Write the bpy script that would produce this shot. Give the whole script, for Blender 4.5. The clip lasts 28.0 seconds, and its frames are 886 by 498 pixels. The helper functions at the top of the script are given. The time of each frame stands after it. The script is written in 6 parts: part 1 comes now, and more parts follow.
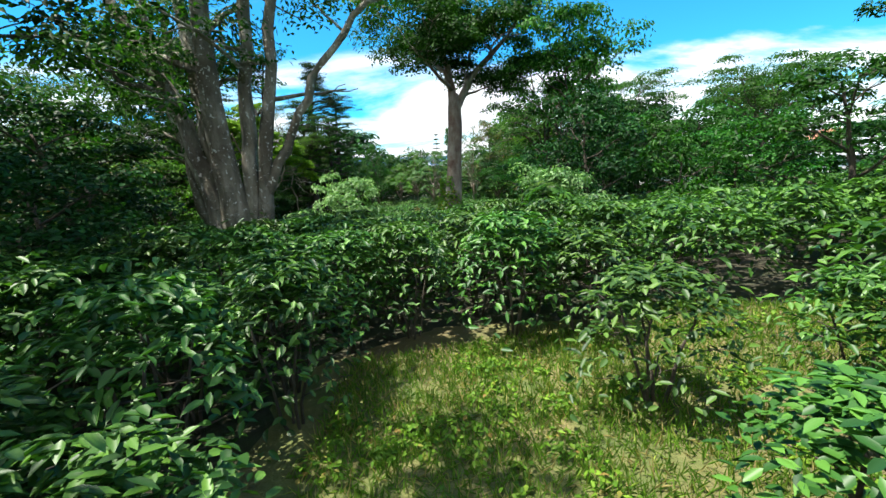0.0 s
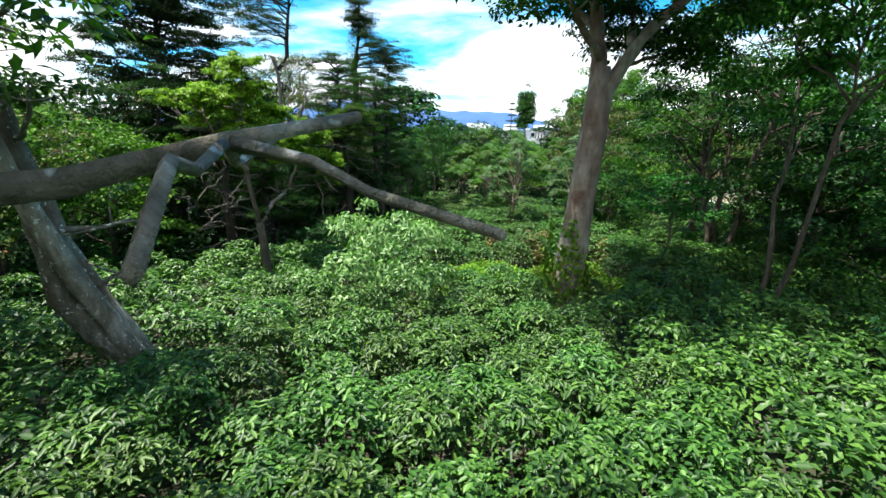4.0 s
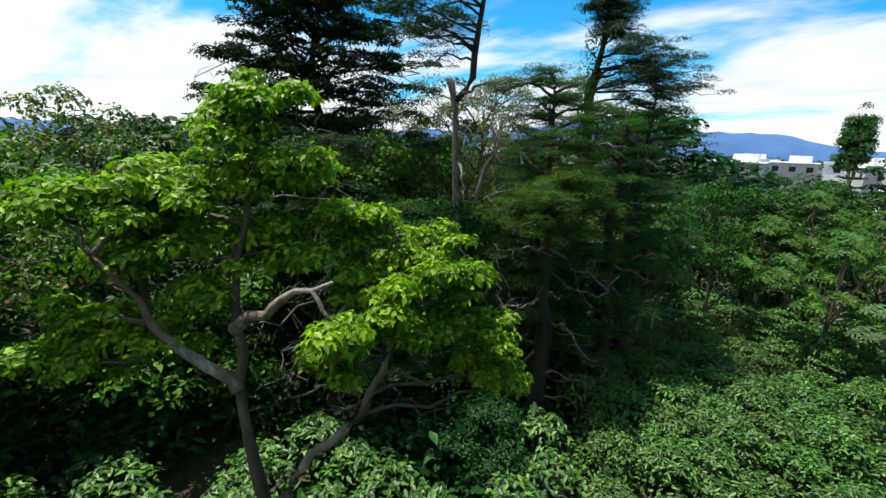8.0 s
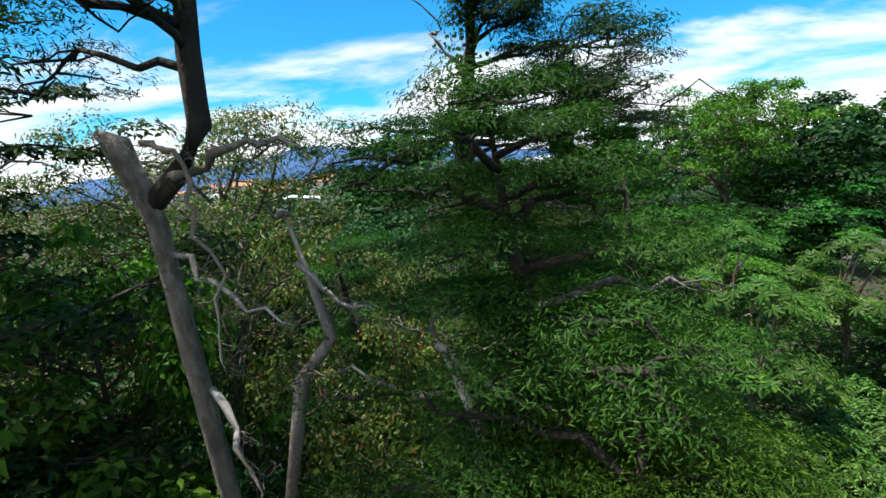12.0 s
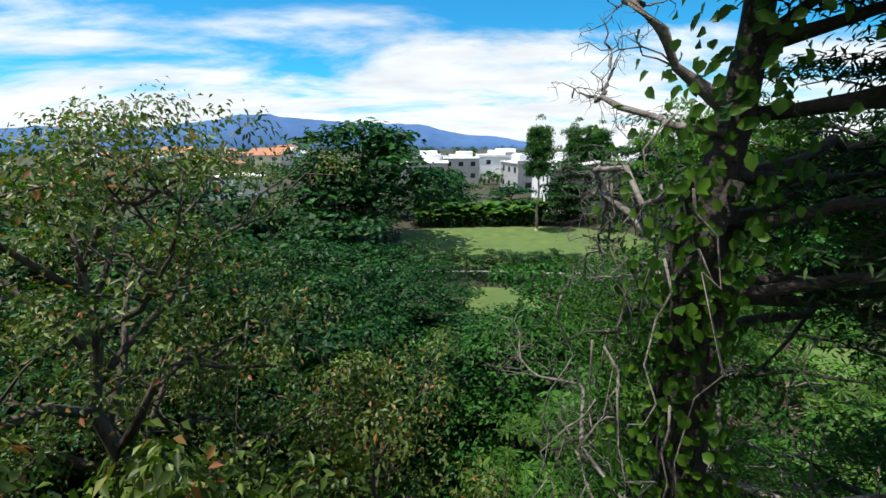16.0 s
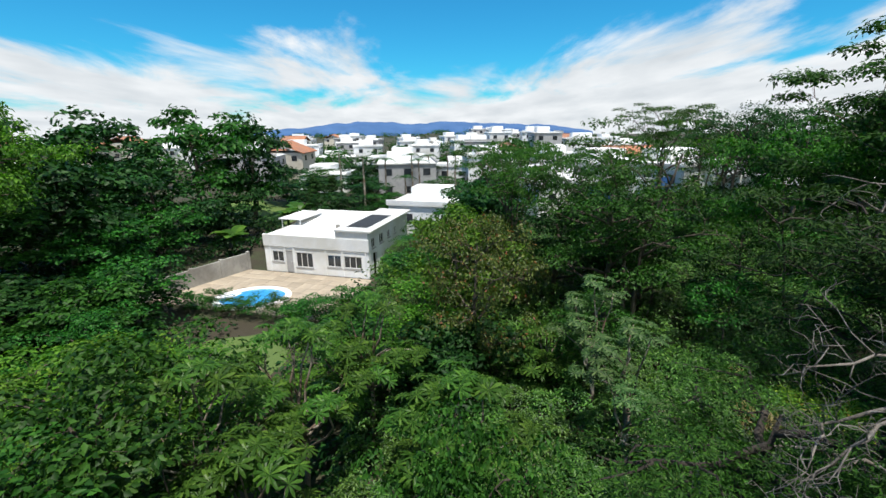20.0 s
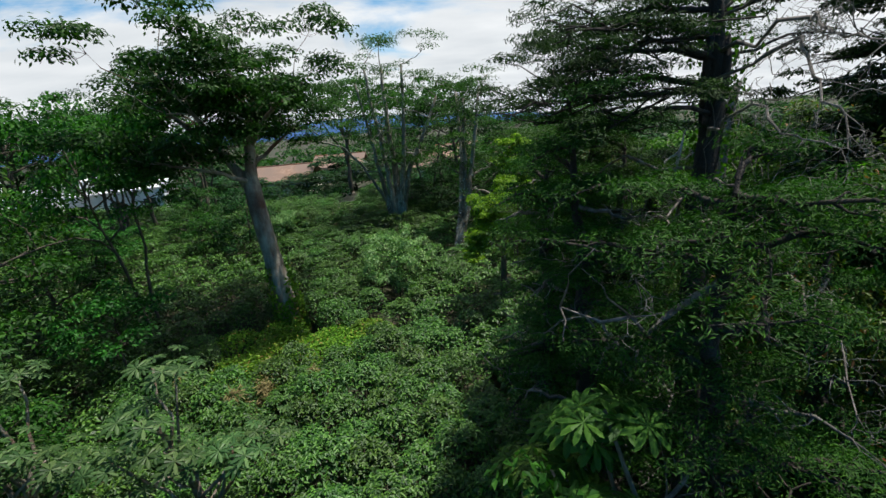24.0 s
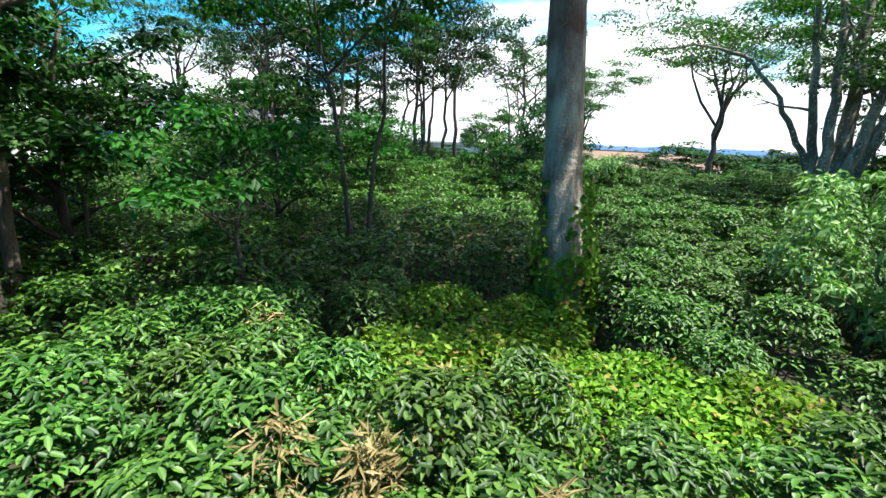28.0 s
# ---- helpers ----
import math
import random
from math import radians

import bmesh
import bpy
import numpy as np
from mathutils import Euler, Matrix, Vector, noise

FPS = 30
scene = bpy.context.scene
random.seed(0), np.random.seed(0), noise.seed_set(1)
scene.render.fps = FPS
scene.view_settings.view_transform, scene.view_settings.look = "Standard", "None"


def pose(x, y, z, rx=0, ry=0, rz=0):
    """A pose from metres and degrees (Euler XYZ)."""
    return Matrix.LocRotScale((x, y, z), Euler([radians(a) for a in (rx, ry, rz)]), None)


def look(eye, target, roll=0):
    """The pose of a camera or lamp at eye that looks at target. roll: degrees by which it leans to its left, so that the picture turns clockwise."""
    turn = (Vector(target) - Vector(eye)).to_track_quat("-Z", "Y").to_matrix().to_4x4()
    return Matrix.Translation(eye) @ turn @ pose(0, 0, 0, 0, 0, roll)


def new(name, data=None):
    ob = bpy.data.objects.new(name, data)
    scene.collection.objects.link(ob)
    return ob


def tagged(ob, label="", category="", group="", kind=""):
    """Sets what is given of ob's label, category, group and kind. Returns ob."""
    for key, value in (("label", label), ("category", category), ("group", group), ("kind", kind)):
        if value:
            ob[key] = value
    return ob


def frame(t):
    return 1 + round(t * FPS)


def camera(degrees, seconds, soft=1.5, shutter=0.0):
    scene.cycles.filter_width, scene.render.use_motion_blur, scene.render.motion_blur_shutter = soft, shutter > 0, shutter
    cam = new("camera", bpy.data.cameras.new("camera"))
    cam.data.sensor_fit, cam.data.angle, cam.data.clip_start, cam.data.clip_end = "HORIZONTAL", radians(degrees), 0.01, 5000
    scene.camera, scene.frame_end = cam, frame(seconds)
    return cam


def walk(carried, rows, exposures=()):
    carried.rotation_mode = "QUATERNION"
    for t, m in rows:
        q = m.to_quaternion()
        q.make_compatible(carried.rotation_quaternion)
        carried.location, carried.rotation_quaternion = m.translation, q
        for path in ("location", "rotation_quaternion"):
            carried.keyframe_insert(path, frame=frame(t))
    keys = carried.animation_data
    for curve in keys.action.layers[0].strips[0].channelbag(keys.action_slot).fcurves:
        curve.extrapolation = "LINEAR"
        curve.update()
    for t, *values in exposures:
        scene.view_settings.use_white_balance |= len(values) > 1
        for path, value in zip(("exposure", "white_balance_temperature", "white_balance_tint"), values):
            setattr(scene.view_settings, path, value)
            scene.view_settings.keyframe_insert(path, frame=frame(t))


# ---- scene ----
# The camera: seconds, x, y, z, heading, pitch, lean
ROWS = [
    (0, 0.01, 0.00, 0.01, 0.6, -10.0, -4.0),
    (0.5, -0.32, 0.98, 0.54, -6.5, -10.1, -5.0),
    (1, -0.73, 1.76, 1.02, -10.7, -11.3, -6.8),
    (1.5, -0.96, 2.63, 1.37, -10.2, -15.4, -6.1),
    (2, -1.03, 3.72, 1.67, -9.5, -17.2, -3.5),
    (2.5, -1.03, 5.00, 1.92, -7.2, -17.0, -0.2),
    (4.5, -2.42, 12.60, 2.42, 9.8, -15.0, -0.5),
    (5, -2.84, 14.26, 2.62, 12.8, -14.7, -1.7),
    (5.5, -3.02, 15.89, 2.77, 22.6, -14.2, -2.6),
    (6, -3.38, 17.55, 2.91, 30.7, -13.6, -1.9),
    (6.5, -3.91, 18.87, 3.13, 33.7, -13.2, -0.8),
    (7, -4.33, 20.04, 3.41, 34.1, -13.4, 0.3),
    (7.5, -4.87, 21.20, 3.64, 34.4, -13.5, 1.5),
    (8, -5.43, 22.16, 3.84, 34.8, -13.7, 2.0),
    (8.5, -6.05, 23.00, 4.01, 33.6, -13.6, 2.3),
    (9, -6.85, 23.99, 4.14, 28.7, -13.8, 0.9),
    (9.5, -7.68, 24.97, 4.29, 24.3, -13.1, 0.2),
    (10, -8.52, 25.94, 4.38, 18.9, -13.0, -0.7),
    (10.5, -9.46, 26.87, 4.39, 11.4, -12.1, -4.9),
    (11, -10.17, 27.87, 4.58, 3.5, -12.3, -7.1),
    (11.5, -10.55, 29.02, 4.85, 2.7, -11.7, -7.7),
    (12, -10.67, 30.16, 5.25, 2.5, -11.4, -5.3),
    (12.5, -10.62, 31.25, 5.71, 6.3, -11.9, 0.8),
    (13, -10.73, 32.15, 6.06, 10.4, -10.8, 2.0),
    (13.5, -10.90, 32.88, 6.33, 16.2, -9.3, 6.2),
    (15.5, -11.97, 34.67, 6.50, 3.5, -12.9, -0.8),
    (16, -12.14, 35.42, 6.58, -4.2, -14.0, -0.4),
    (16.5, -12.25, 36.22, 6.64, -11.9, -14.6, 0.3),
    (17, -12.32, 37.10, 6.66, -20.1, -15.2, 1.2),
    (17.5, -12.42, 38.10, 6.66, -27.9, -15.7, 1.5),
    (18, -12.62, 39.10, 6.86, -38.2, -16.3, 2.2),
    (18.5, -12.78, 40.12, 7.20, -49.9, -16.0, 5.0),
    (19, -12.86, 41.25, 7.44, -64.1, -15.9, 5.8),
    (19.5, -12.78, 42.40, 7.58, -79.0, -15.6, 2.8),
    (20, -12.60, 43.30, 7.54, -94.1, -15.8, -0.5),
    (20.5, -12.28, 43.87, 7.36, -109.0, -16.7, -2.3),
    (21, -11.46, 44.17, 7.07, -121.0, -16.8, -1.6),
    (21.5, -10.62, 44.22, 6.89, -133.6, -17.0, -1.4),
    (22, -9.80, 44.17, 6.69, -145.3, -18.0, -2.0),
    (22.5, -8.97, 43.94, 6.47, -156.2, -19.6, -2.7),
    (24.5, -4.96, 44.42, 4.92, -187.2, -16.2, -5.3),
    (25, -4.68, 42.84, 4.02, -187.0, -16.1, -5.3),
    (25.5, -4.44, 41.11, 3.14, -185.5, -15.4, -4.6),
    (26, -4.20, 39.40, 2.40, -177.7, -14.9, -4.5),
    (26.5, -3.99, 37.56, 1.67, -166.6, -14.5, -0.4),
    (27, -3.60, 35.93, 1.06, -157.3, -14.5, 0.0),
    (27.5, -3.13, 34.52, 0.55, -150.2, -14.6, 0.3),
    (28, -2.66, 33.40, 0.19, -145.6, -13.7, 2.8),
]

cam = camera(90.4, 28.0, soft=1.5)
walk(cam, [(t, look((x, y, z), (x - math.sin(radians(h)) * math.cos(radians(p)),
                                y + math.cos(radians(h)) * math.cos(radians(p)),
                                z + math.sin(radians(p))), roll)) for t, x, y, z, h, p, roll in ROWS],
     exposures=[(0, 1.25), (2.5, 1.35), (5, 1.3), (7, 0.95), (8, 0.7), (9, 0.42), (10.5, 0.7), (12, 0.86), (13, 0.62), (16, 0.58), (18, 0.35), (20, 0.35), (22.5, 0.15), (25, 0.62), (26, 1.05), (27, 1.3), (28, 1.46)])

# ---------------------------------------------------------------- light
SUN_EL, SUN_AZ = 73.0, 264.0          # azimuth clockwise from +y


def make_world():
    w = bpy.data.worlds.new("sky")
    scene.world = w
    w.use_nodes = True
    nt = w.node_tree
    nt.nodes.clear()
    out = nt.nodes.new("ShaderNodeOutputWorld")
    bg = nt.nodes.new("ShaderNodeBackground")
    sky = nt.nodes.new("ShaderNodeTexSky")
    sky.sky_type = "NISHITA"
    sky.sun_disc = False
    sky.sun_elevation = radians(SUN_EL)
    sky.sun_rotation = radians(SUN_AZ)
    sky.altitude = 1100
    sky.air_density, sky.dust_density, sky.ozone_density = 1.2, 0.4, 1.5
    co = nt.nodes.new("ShaderNodeTexCoord")
    sep = nt.nodes.new("ShaderNodeSeparateXYZ")
    nt.links.new(co.outputs["Generated"], sep.inputs[0])
    up = nt.nodes.new("ShaderNodeMath")
    up.operation = "MAXIMUM"
    up.inputs[1].default_value = 0.0
    nt.links.new(sep.outputs["Z"], up.inputs[0])
    add = nt.nodes.new("ShaderNodeMath")
    add.inputs[1].default_value = 0.16
    nt.links.new(up.outputs[0], add.inputs[0])
    dv = nt.nodes.new("ShaderNodeVectorMath")
    dv.operation = "DIVIDE"
    comb = nt.nodes.new("ShaderNodeCombineXYZ")
    for i in range(3):
        nt.links.new(add.outputs[0], comb.inputs[i])
    nt.links.new(co.outputs["Generated"], dv.inputs[0])
    nt.links.new(comb.outputs[0], dv.inputs[1])
    mp = nt.nodes.new("ShaderNodeMapping")
    mp.inputs["Scale"].default_value = (0.55, 1.0, 1.0)
    mp.inputs["Rotation"].default_value = (0, 0, 0.6)
    mp.inputs["Location"].default_value = (3.1, 0.7, 0)
    nt.links.new(dv.outputs[0], mp.inputs[0])
    nz = nt.nodes.new("ShaderNodeTexNoise")
    nz.inputs["Scale"].default_value = 0.9
    nz.inputs["Detail"].default_value = 9
    nz.inputs["Roughness"].default_value = 0.58
    nz.inputs["Distortion"].default_value = 0.4
    nt.links.new(mp.outputs[0], nz.inputs["Vector"])
    # more cloud towards the horizon
    low = nt.nodes.new("ShaderNodeMapRange")
    low.inputs[1].default_value, low.inputs[2].default_value = 0.0, 0.22
    low.inputs[3].default_value, low.inputs[4].default_value = 0.29, 0.0
    nt.links.new(up.outputs[0], low.inputs[0])
    sm = nt.nodes.new("ShaderNodeMath")
    nt.links.new(nz.outputs["Fac"], sm.inputs[0])
    nt.links.new(low.outputs[0], sm.inputs[1])
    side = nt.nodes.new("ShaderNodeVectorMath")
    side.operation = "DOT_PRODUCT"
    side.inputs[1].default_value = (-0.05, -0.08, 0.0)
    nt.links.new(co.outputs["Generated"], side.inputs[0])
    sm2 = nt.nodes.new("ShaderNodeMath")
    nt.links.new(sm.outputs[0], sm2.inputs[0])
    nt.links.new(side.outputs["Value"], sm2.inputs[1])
    ramp = nt.nodes.new("ShaderNodeMapRange")
    ramp.interpolation_type = "SMOOTHSTEP"
    ramp.inputs[1].default_value, ramp.inputs[2].default_value = 0.455, 0.63
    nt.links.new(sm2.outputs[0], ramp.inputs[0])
    nz2 = nt.nodes.new("ShaderNodeTexNoise")
    nz2.inputs["Scale"].default_value = 2.3
    nz2.inputs["Detail"].default_value = 6
    nt.links.new(mp.outputs[0], nz2.inputs["Vector"])
    tone = nt.nodes.new("ShaderNodeMix")
    tone.data_type = "RGBA"
    tone.inputs[6].default_value = (10.0, 11.3, 12.4, 1)
    tone.inputs[7].default_value = (22.0, 22.3, 22.5, 1)
    nt.links.new(nz2.outputs["Fac"], tone.inputs[0])
    tint = nt.nodes.new("ShaderNodeMix")
    tint.data_type = "RGBA"
    tint.blend_type = "MULTIPLY"
    tint.inputs[0].default_value = 1.0
    tint.inputs[7].default_value = (0.36, 2.0, 2.75, 1)
    nt.links.new(sky.outputs[0], tint.inputs[6])
    mix = nt.nodes.new("ShaderNodeMix")
    mix.data_type = "RGBA"
    nt.links.new(ramp.outputs[0], mix.inputs[0])
    nt.links.new(tint.outputs[2], mix.inputs[6])
    nt.links.new(tone.outputs[2], mix.inputs[7])
    nt.links.new(mix.outputs[2], bg.inputs[0])
    bg.inputs[1].default_value = 0.040
    nt.links.new(bg.outputs[0], out.inputs[0])


make_world()
sun = new("sun", bpy.data.lights.new("sun", "SUN"))
sun.data.energy, sun.data.angle, sun.data.color = 5.0, radians(0.6), (1.0, 0.95, 0.86)
_az, _el = radians(SUN_AZ), radians(SUN_EL)
_toward = Vector((math.sin(_az) * math.cos(_el), math.cos(_az) * math.cos(_el), math.sin(_el)))
sun.matrix_world = look(_toward * 100, (0, 0, 0))


# ---------------------------------------------------------------- materials
def nodes_of(name):
    m = bpy.data.materials.new(name)
    m.use_nodes = True
    nt = m.node_tree
    return m, nt, nt.nodes["Principled BSDF"], nt.nodes["Material Output"]


def noise_node(nt, scale, detail=4, rough=0.55, coord="Object"):
    co = nt.nodes.new("ShaderNodeTexCoord")
    n = nt.nodes.new("ShaderNodeTexNoise")
    n.inputs["Scale"].default_value, n.inputs["Detail"].default_value = scale, detail
    n.inputs["Roughness"].default_value = rough
    nt.links.new(co.outputs[coord], n.inputs["Vector"])
    return n


def ramp_node(nt, stops, src):
    r = nt.nodes.new("ShaderNodeValToRGB")
    els = r.color_ramp.elements
    while len(els) < len(stops):
        els.new(0.5)
    for e, (p, c) in zip(els, stops):
        e.position, e.color = p, (*c, 1)
    nt.links.new(src, r.inputs[0])
    return r


def leaf_mat(name, dark, mid, light, rough=0.45, trans=0.35, odd=None, odd_part=0.04, gloss=0.14):
    """Foliage: each leaf has its own tone, each plant its own cast."""
    m, nt, bsdf, out = nodes_of(name)
    geo = nt.nodes.new("ShaderNodeNewGeometry")
    info = nt.nodes.new("ShaderNodeObjectInfo")
    stops = [(0.0, dark), (0.55, mid), (0.95, light)]
    if odd:
        stops = [(0.0, dark), (0.5, mid), (0.96 - odd_part, light), (1.0 - odd_part * 0.5, odd)]
    r = ramp_node(nt, stops, geo.outputs["Random Per Island"])
    hs = nt.nodes.new("ShaderNodeHueSaturation")
    mr = nt.nodes.new("ShaderNodeMapRange")
    mr.inputs[3].default_value, mr.inputs[4].default_value = 0.80, 1.22
    nt.links.new(info.outputs["Random"], mr.inputs[0])
    nt.links.new(mr.outputs[0], hs.inputs["Value"])
    mh = nt.nodes.new("ShaderNodeMapRange")
    mh.inputs[3].default_value, mh.inputs[4].default_value = 0.485, 0.512
    nt.links.new(info.outputs["Random"], mh.inputs[0])
    nt.links.new(mh.outputs[0], hs.inputs["Hue"])
    nt.links.new(r.outputs[0], hs.inputs["Color"])
    big = noise_node(nt, 0.9, 3)
    mm = nt.nodes.new("ShaderNodeMix")
    mm.data_type, mm.blend_type = "RGBA", "MULTIPLY"
    mm.inputs[0].default_value = 0.45
    rr = ramp_node(nt, [(0.3, (0.55, 0.62, 0.5)), (0.7, (1.25, 1.2, 1.05))], big.outputs["Fac"])
    nt.links.new(hs.outputs[0], mm.inputs[6])
    nt.links.new(rr.outputs[0], mm.inputs[7])
    nt.links.new(mm.outputs[2], bsdf.inputs["Base Color"])
    bsdf.inputs["Roughness"].default_value = rough
    bsdf.inputs["Specular IOR Level"].default_value = gloss
    tr = nt.nodes.new("ShaderNodeBsdfTranslucent")
    warm = nt.nodes.new("ShaderNodeMix")
    warm.data_type, warm.blend_type = "RGBA", "MULTIPLY"
    warm.inputs[0].default_value = 1.0
    warm.inputs[7].default_value = (0.95, 1.4, 0.4, 1)
    nt.links.new(mm.outputs[2], warm.inputs[6])
    nt.links.new(warm.outputs[2], tr.inputs[0])
    mx = nt.nodes.new("ShaderNodeMixShader")
    mx.inputs[0].default_value = trans
    nt.links.new(bsdf.outputs[0], mx.inputs[1])
    nt.links.new(tr.outputs[0], mx.inputs[2])
    nt.links.new(mx.outputs[0], out.inputs[0])
    return m


def surface_mat(name, stops, scale, rough=0.85, bump=0.3, bump_scale=None, stain=None, coord="Object", stretch=None, metal=0.0, spots=None):
    """A grainy surface: colour from noise at one scale, stains at another, bump."""
    m, nt, bsdf, out = nodes_of(name)
    n = noise_node(nt, scale, 8, 0.62, coord)
    if stretch:
        mp = nt.nodes.new("ShaderNodeMapping")
        mp.inputs["Scale"].default_value = stretch
        src = n.inputs["Vector"].links[0].from_socket
        nt.links.new(src, mp.inputs[0])
        nt.links.new(mp.outputs[0], n.inputs["Vector"])
    r = ramp_node(nt, stops, n.outputs["Fac"])
    col = r.outputs[0]
    if stain:
        n2 = noise_node(nt, scale * 0.13, 5, 0.6, coord)
        r2 = ramp_node(nt, [(0.42, (0, 0, 0)), (0.62, (1, 1, 1))], n2.outputs["Fac"])
        mx = nt.nodes.new("ShaderNodeMix")
        mx.data_type = "RGBA"
        nt.links.new(r2.outputs[0], mx.inputs[0])
        nt.links.new(col, mx.inputs[6])
        mx.inputs[7].default_value = (*stain, 1)
        col = mx.outputs[2]
    if spots:
        n3 = noise_node(nt, 11.0, 2, 0.5, coord)
        r3 = ramp_node(nt, [(0.62, (0, 0, 0)), (0.68, (1, 1, 1))], n3.outputs["Fac"])
        mx = nt.nodes.new("ShaderNodeMix")
        mx.data_type = "RGBA"
        nt.links.new(r3.outputs[0], mx.inputs[0])
        nt.links.new(col, mx.inputs[6])
        mx.inputs[7].default_value = (*spots, 1)
        col = mx.outputs[2]
    info = nt.nodes.new("ShaderNodeObjectInfo")
    mr = nt.nodes.new("ShaderNodeMapRange")
    mr.inputs[3].default_value, mr.inputs[4].default_value = 0.88, 1.1
    nt.links.new(info.outputs["Random"], mr.inputs[0])
    hs = nt.nodes.new("ShaderNodeHueSaturation")
    nt.links.new(mr.outputs[0], hs.inputs["Value"])
    nt.links.new(col, hs.inputs["Color"])
    nt.links.new(hs.outputs[0], bsdf.inputs["Base Color"])
    bsdf.inputs["Roughness"].default_value = rough
    bsdf.inputs["Metallic"].default_value = metal
    if bump:
        nb = noise_node(nt, bump_scale or scale * 2.5, 6, 0.6, coord)
        bp = nt.nodes.new("ShaderNodeBump")
        bp.inputs["Strength"].default_value = bump
        bp.inputs["Distance"].default_value = 0.05
        nt.links.new(nb.outputs["Fac"], bp.inputs["Height"])
        nt.links.new(bp.outputs[0], bsdf.inputs["Normal"])
    return m


M_COFFEE = leaf_mat("coffee_leaf", (0.0140, 0.0500, 0.0095), (0.0440, 0.1200, 0.0180), (0.1080, 0.2320, 0.0360), 0.45, 0.22, gloss=0.34)
M_COVER = leaf_mat("cover_leaf", (0.0454, 0.1109, 0.0121), (0.1008, 0.2318, 0.0202), (0.1915, 0.3326, 0.0353), 0.5, 0.3, (0.28, 0.20, 0.06), 0.05)
M_BROAD = leaf_mat("broad_leaf", (0.0085, 0.0400, 0.0060), (0.0190, 0.0800, 0.0110), (0.0430, 0.1450, 0.0200), 0.48, 0.28)
M_BROADL = leaf_mat("light_broad_leaf", (0.0140, 0.0560, 0.0080), (0.0320, 0.1100, 0.0130), (0.0680, 0.1850, 0.0240), 0.48, 0.3)
M_DEEP = leaf_mat("deep_leaf", (0.0050, 0.0250, 0.0065), (0.0110, 0.0480, 0.0105), (0.0260, 0.0900, 0.0180), 0.48, 0.22)
# Sunlit brightness put into the leaf colour; also the giant tree's light green.
M_SUNNY = leaf_mat("sunny_leaf", (0.026, 0.085, 0.009), (0.056, 0.155, 0.015), (0.115, 0.250, 0.028), 0.48, 0.32)
M_LIME = leaf_mat("lime_leaf", (0.060, 0.125, 0.006), (0.140, 0.260, 0.011), (0.250, 0.400, 0.022), 0.45, 0.36, gloss=0.2)
M_PALE = leaf_mat("pale_leaf", (0.070, 0.155, 0.048), (0.140, 0.260, 0.085), (0.270, 0.390, 0.165), 0.42, 0.25, gloss=0.35)
M_FEATHER = leaf_mat("feather_leaf", (0.0144, 0.0499, 0.0122), (0.0305, 0.0887, 0.0166), (0.0638, 0.1441, 0.0249), 0.5, 0.4)
M_CONIFER = leaf_mat("conifer_leaf", (0.0070, 0.0270, 0.0070), (0.0170, 0.0520, 0.0110), (0.0370, 0.0860, 0.0160), 0.6, 0.2)
M_CYPLIME = leaf_mat("conifer_lime_leaf", (0.0240, 0.0620, 0.0070), (0.0480, 0.1150, 0.0100), (0.0860, 0.1700, 0.0160), 0.55, 0.3)
M_OLIVE = leaf_mat("olive_leaf", (0.0270, 0.0500, 0.0100), (0.0640, 0.1080, 0.0200), (0.1350, 0.1900, 0.0400), 0.45, 0.3, (0.26, 0.10, 0.04), 0.05, gloss=0.3)
M_CYPMID = leaf_mat("conifer_olive_leaf", (0.0110, 0.0380, 0.0060), (0.0240, 0.0740, 0.0100), (0.0480, 0.1200, 0.0150), 0.55, 0.28)
M_PALMATE = leaf_mat("palmate_leaf", (0.0260, 0.0720, 0.0120), (0.0520, 0.1280, 0.0200), (0.0980, 0.1980, 0.0300), 0.4, 0.35)
M_PALMPALE = leaf_mat("pale_palmate_leaf", (0.0294, 0.0714, 0.0235), (0.0588, 0.1218, 0.0403), (0.1260, 0.2016, 0.0756), 0.42, 0.25)
M_VINE = leaf_mat("vine_leaf", (0.016, 0.058, 0.007), (0.038, 0.110, 0.011), (0.080, 0.185, 0.022), 0.42, 0.4)
M_GRASS = leaf_mat("grass_blade", (0.0750, 0.1600, 0.0180), (0.1350, 0.2500, 0.0280), (0.2400, 0.3500, 0.0500), 0.6, 0.35, (0.40, 0.31, 0.14), 0.2)
M_STRAW = leaf_mat("straw", (0.15, 0.12, 0.055), (0.24, 0.19, 0.09), (0.34, 0.28, 0.15), 0.7, 0.2)
M_FARLEAF = leaf_mat("far_leaf", (0.0104, 0.0412, 0.0118), (0.0207, 0.0706, 0.0165), (0.0414, 0.1058, 0.0235), 0.6, 0.3)
M_BARK = surface_mat("grey_bark", [(0.3, (0.09, 0.08, 0.06)), (0.46, (0.24, 0.215, 0.175)), (0.62, (0.44, 0.41, 0.35))], 6.0, 0.9, 1.0, 16, (0.13, 0.08, 0.05), stretch=(1, 1, 0.3))
M_BARKM = surface_mat("lichen_bark", [(0.3, (0.07, 0.064, 0.046)), (0.48, (0.20, 0.185, 0.14)), (0.66, (0.38, 0.36, 0.30))], 5.0, 0.92, 1.0, 14, (0.10, 0.085, 0.06), stretch=(1, 1, 0.3), spots=(0.52, 0.53, 0.49))
M_BARKT = surface_mat("flaking_bark", [(0.3, (0.11, 0.095, 0.075)), (0.46, (0.26, 0.235, 0.19)), (0.64, (0.43, 0.40, 0.335))], 4.0, 0.88, 0.8, 14, (0.13, 0.065, 0.045), stretch=(1, 1, 0.35))
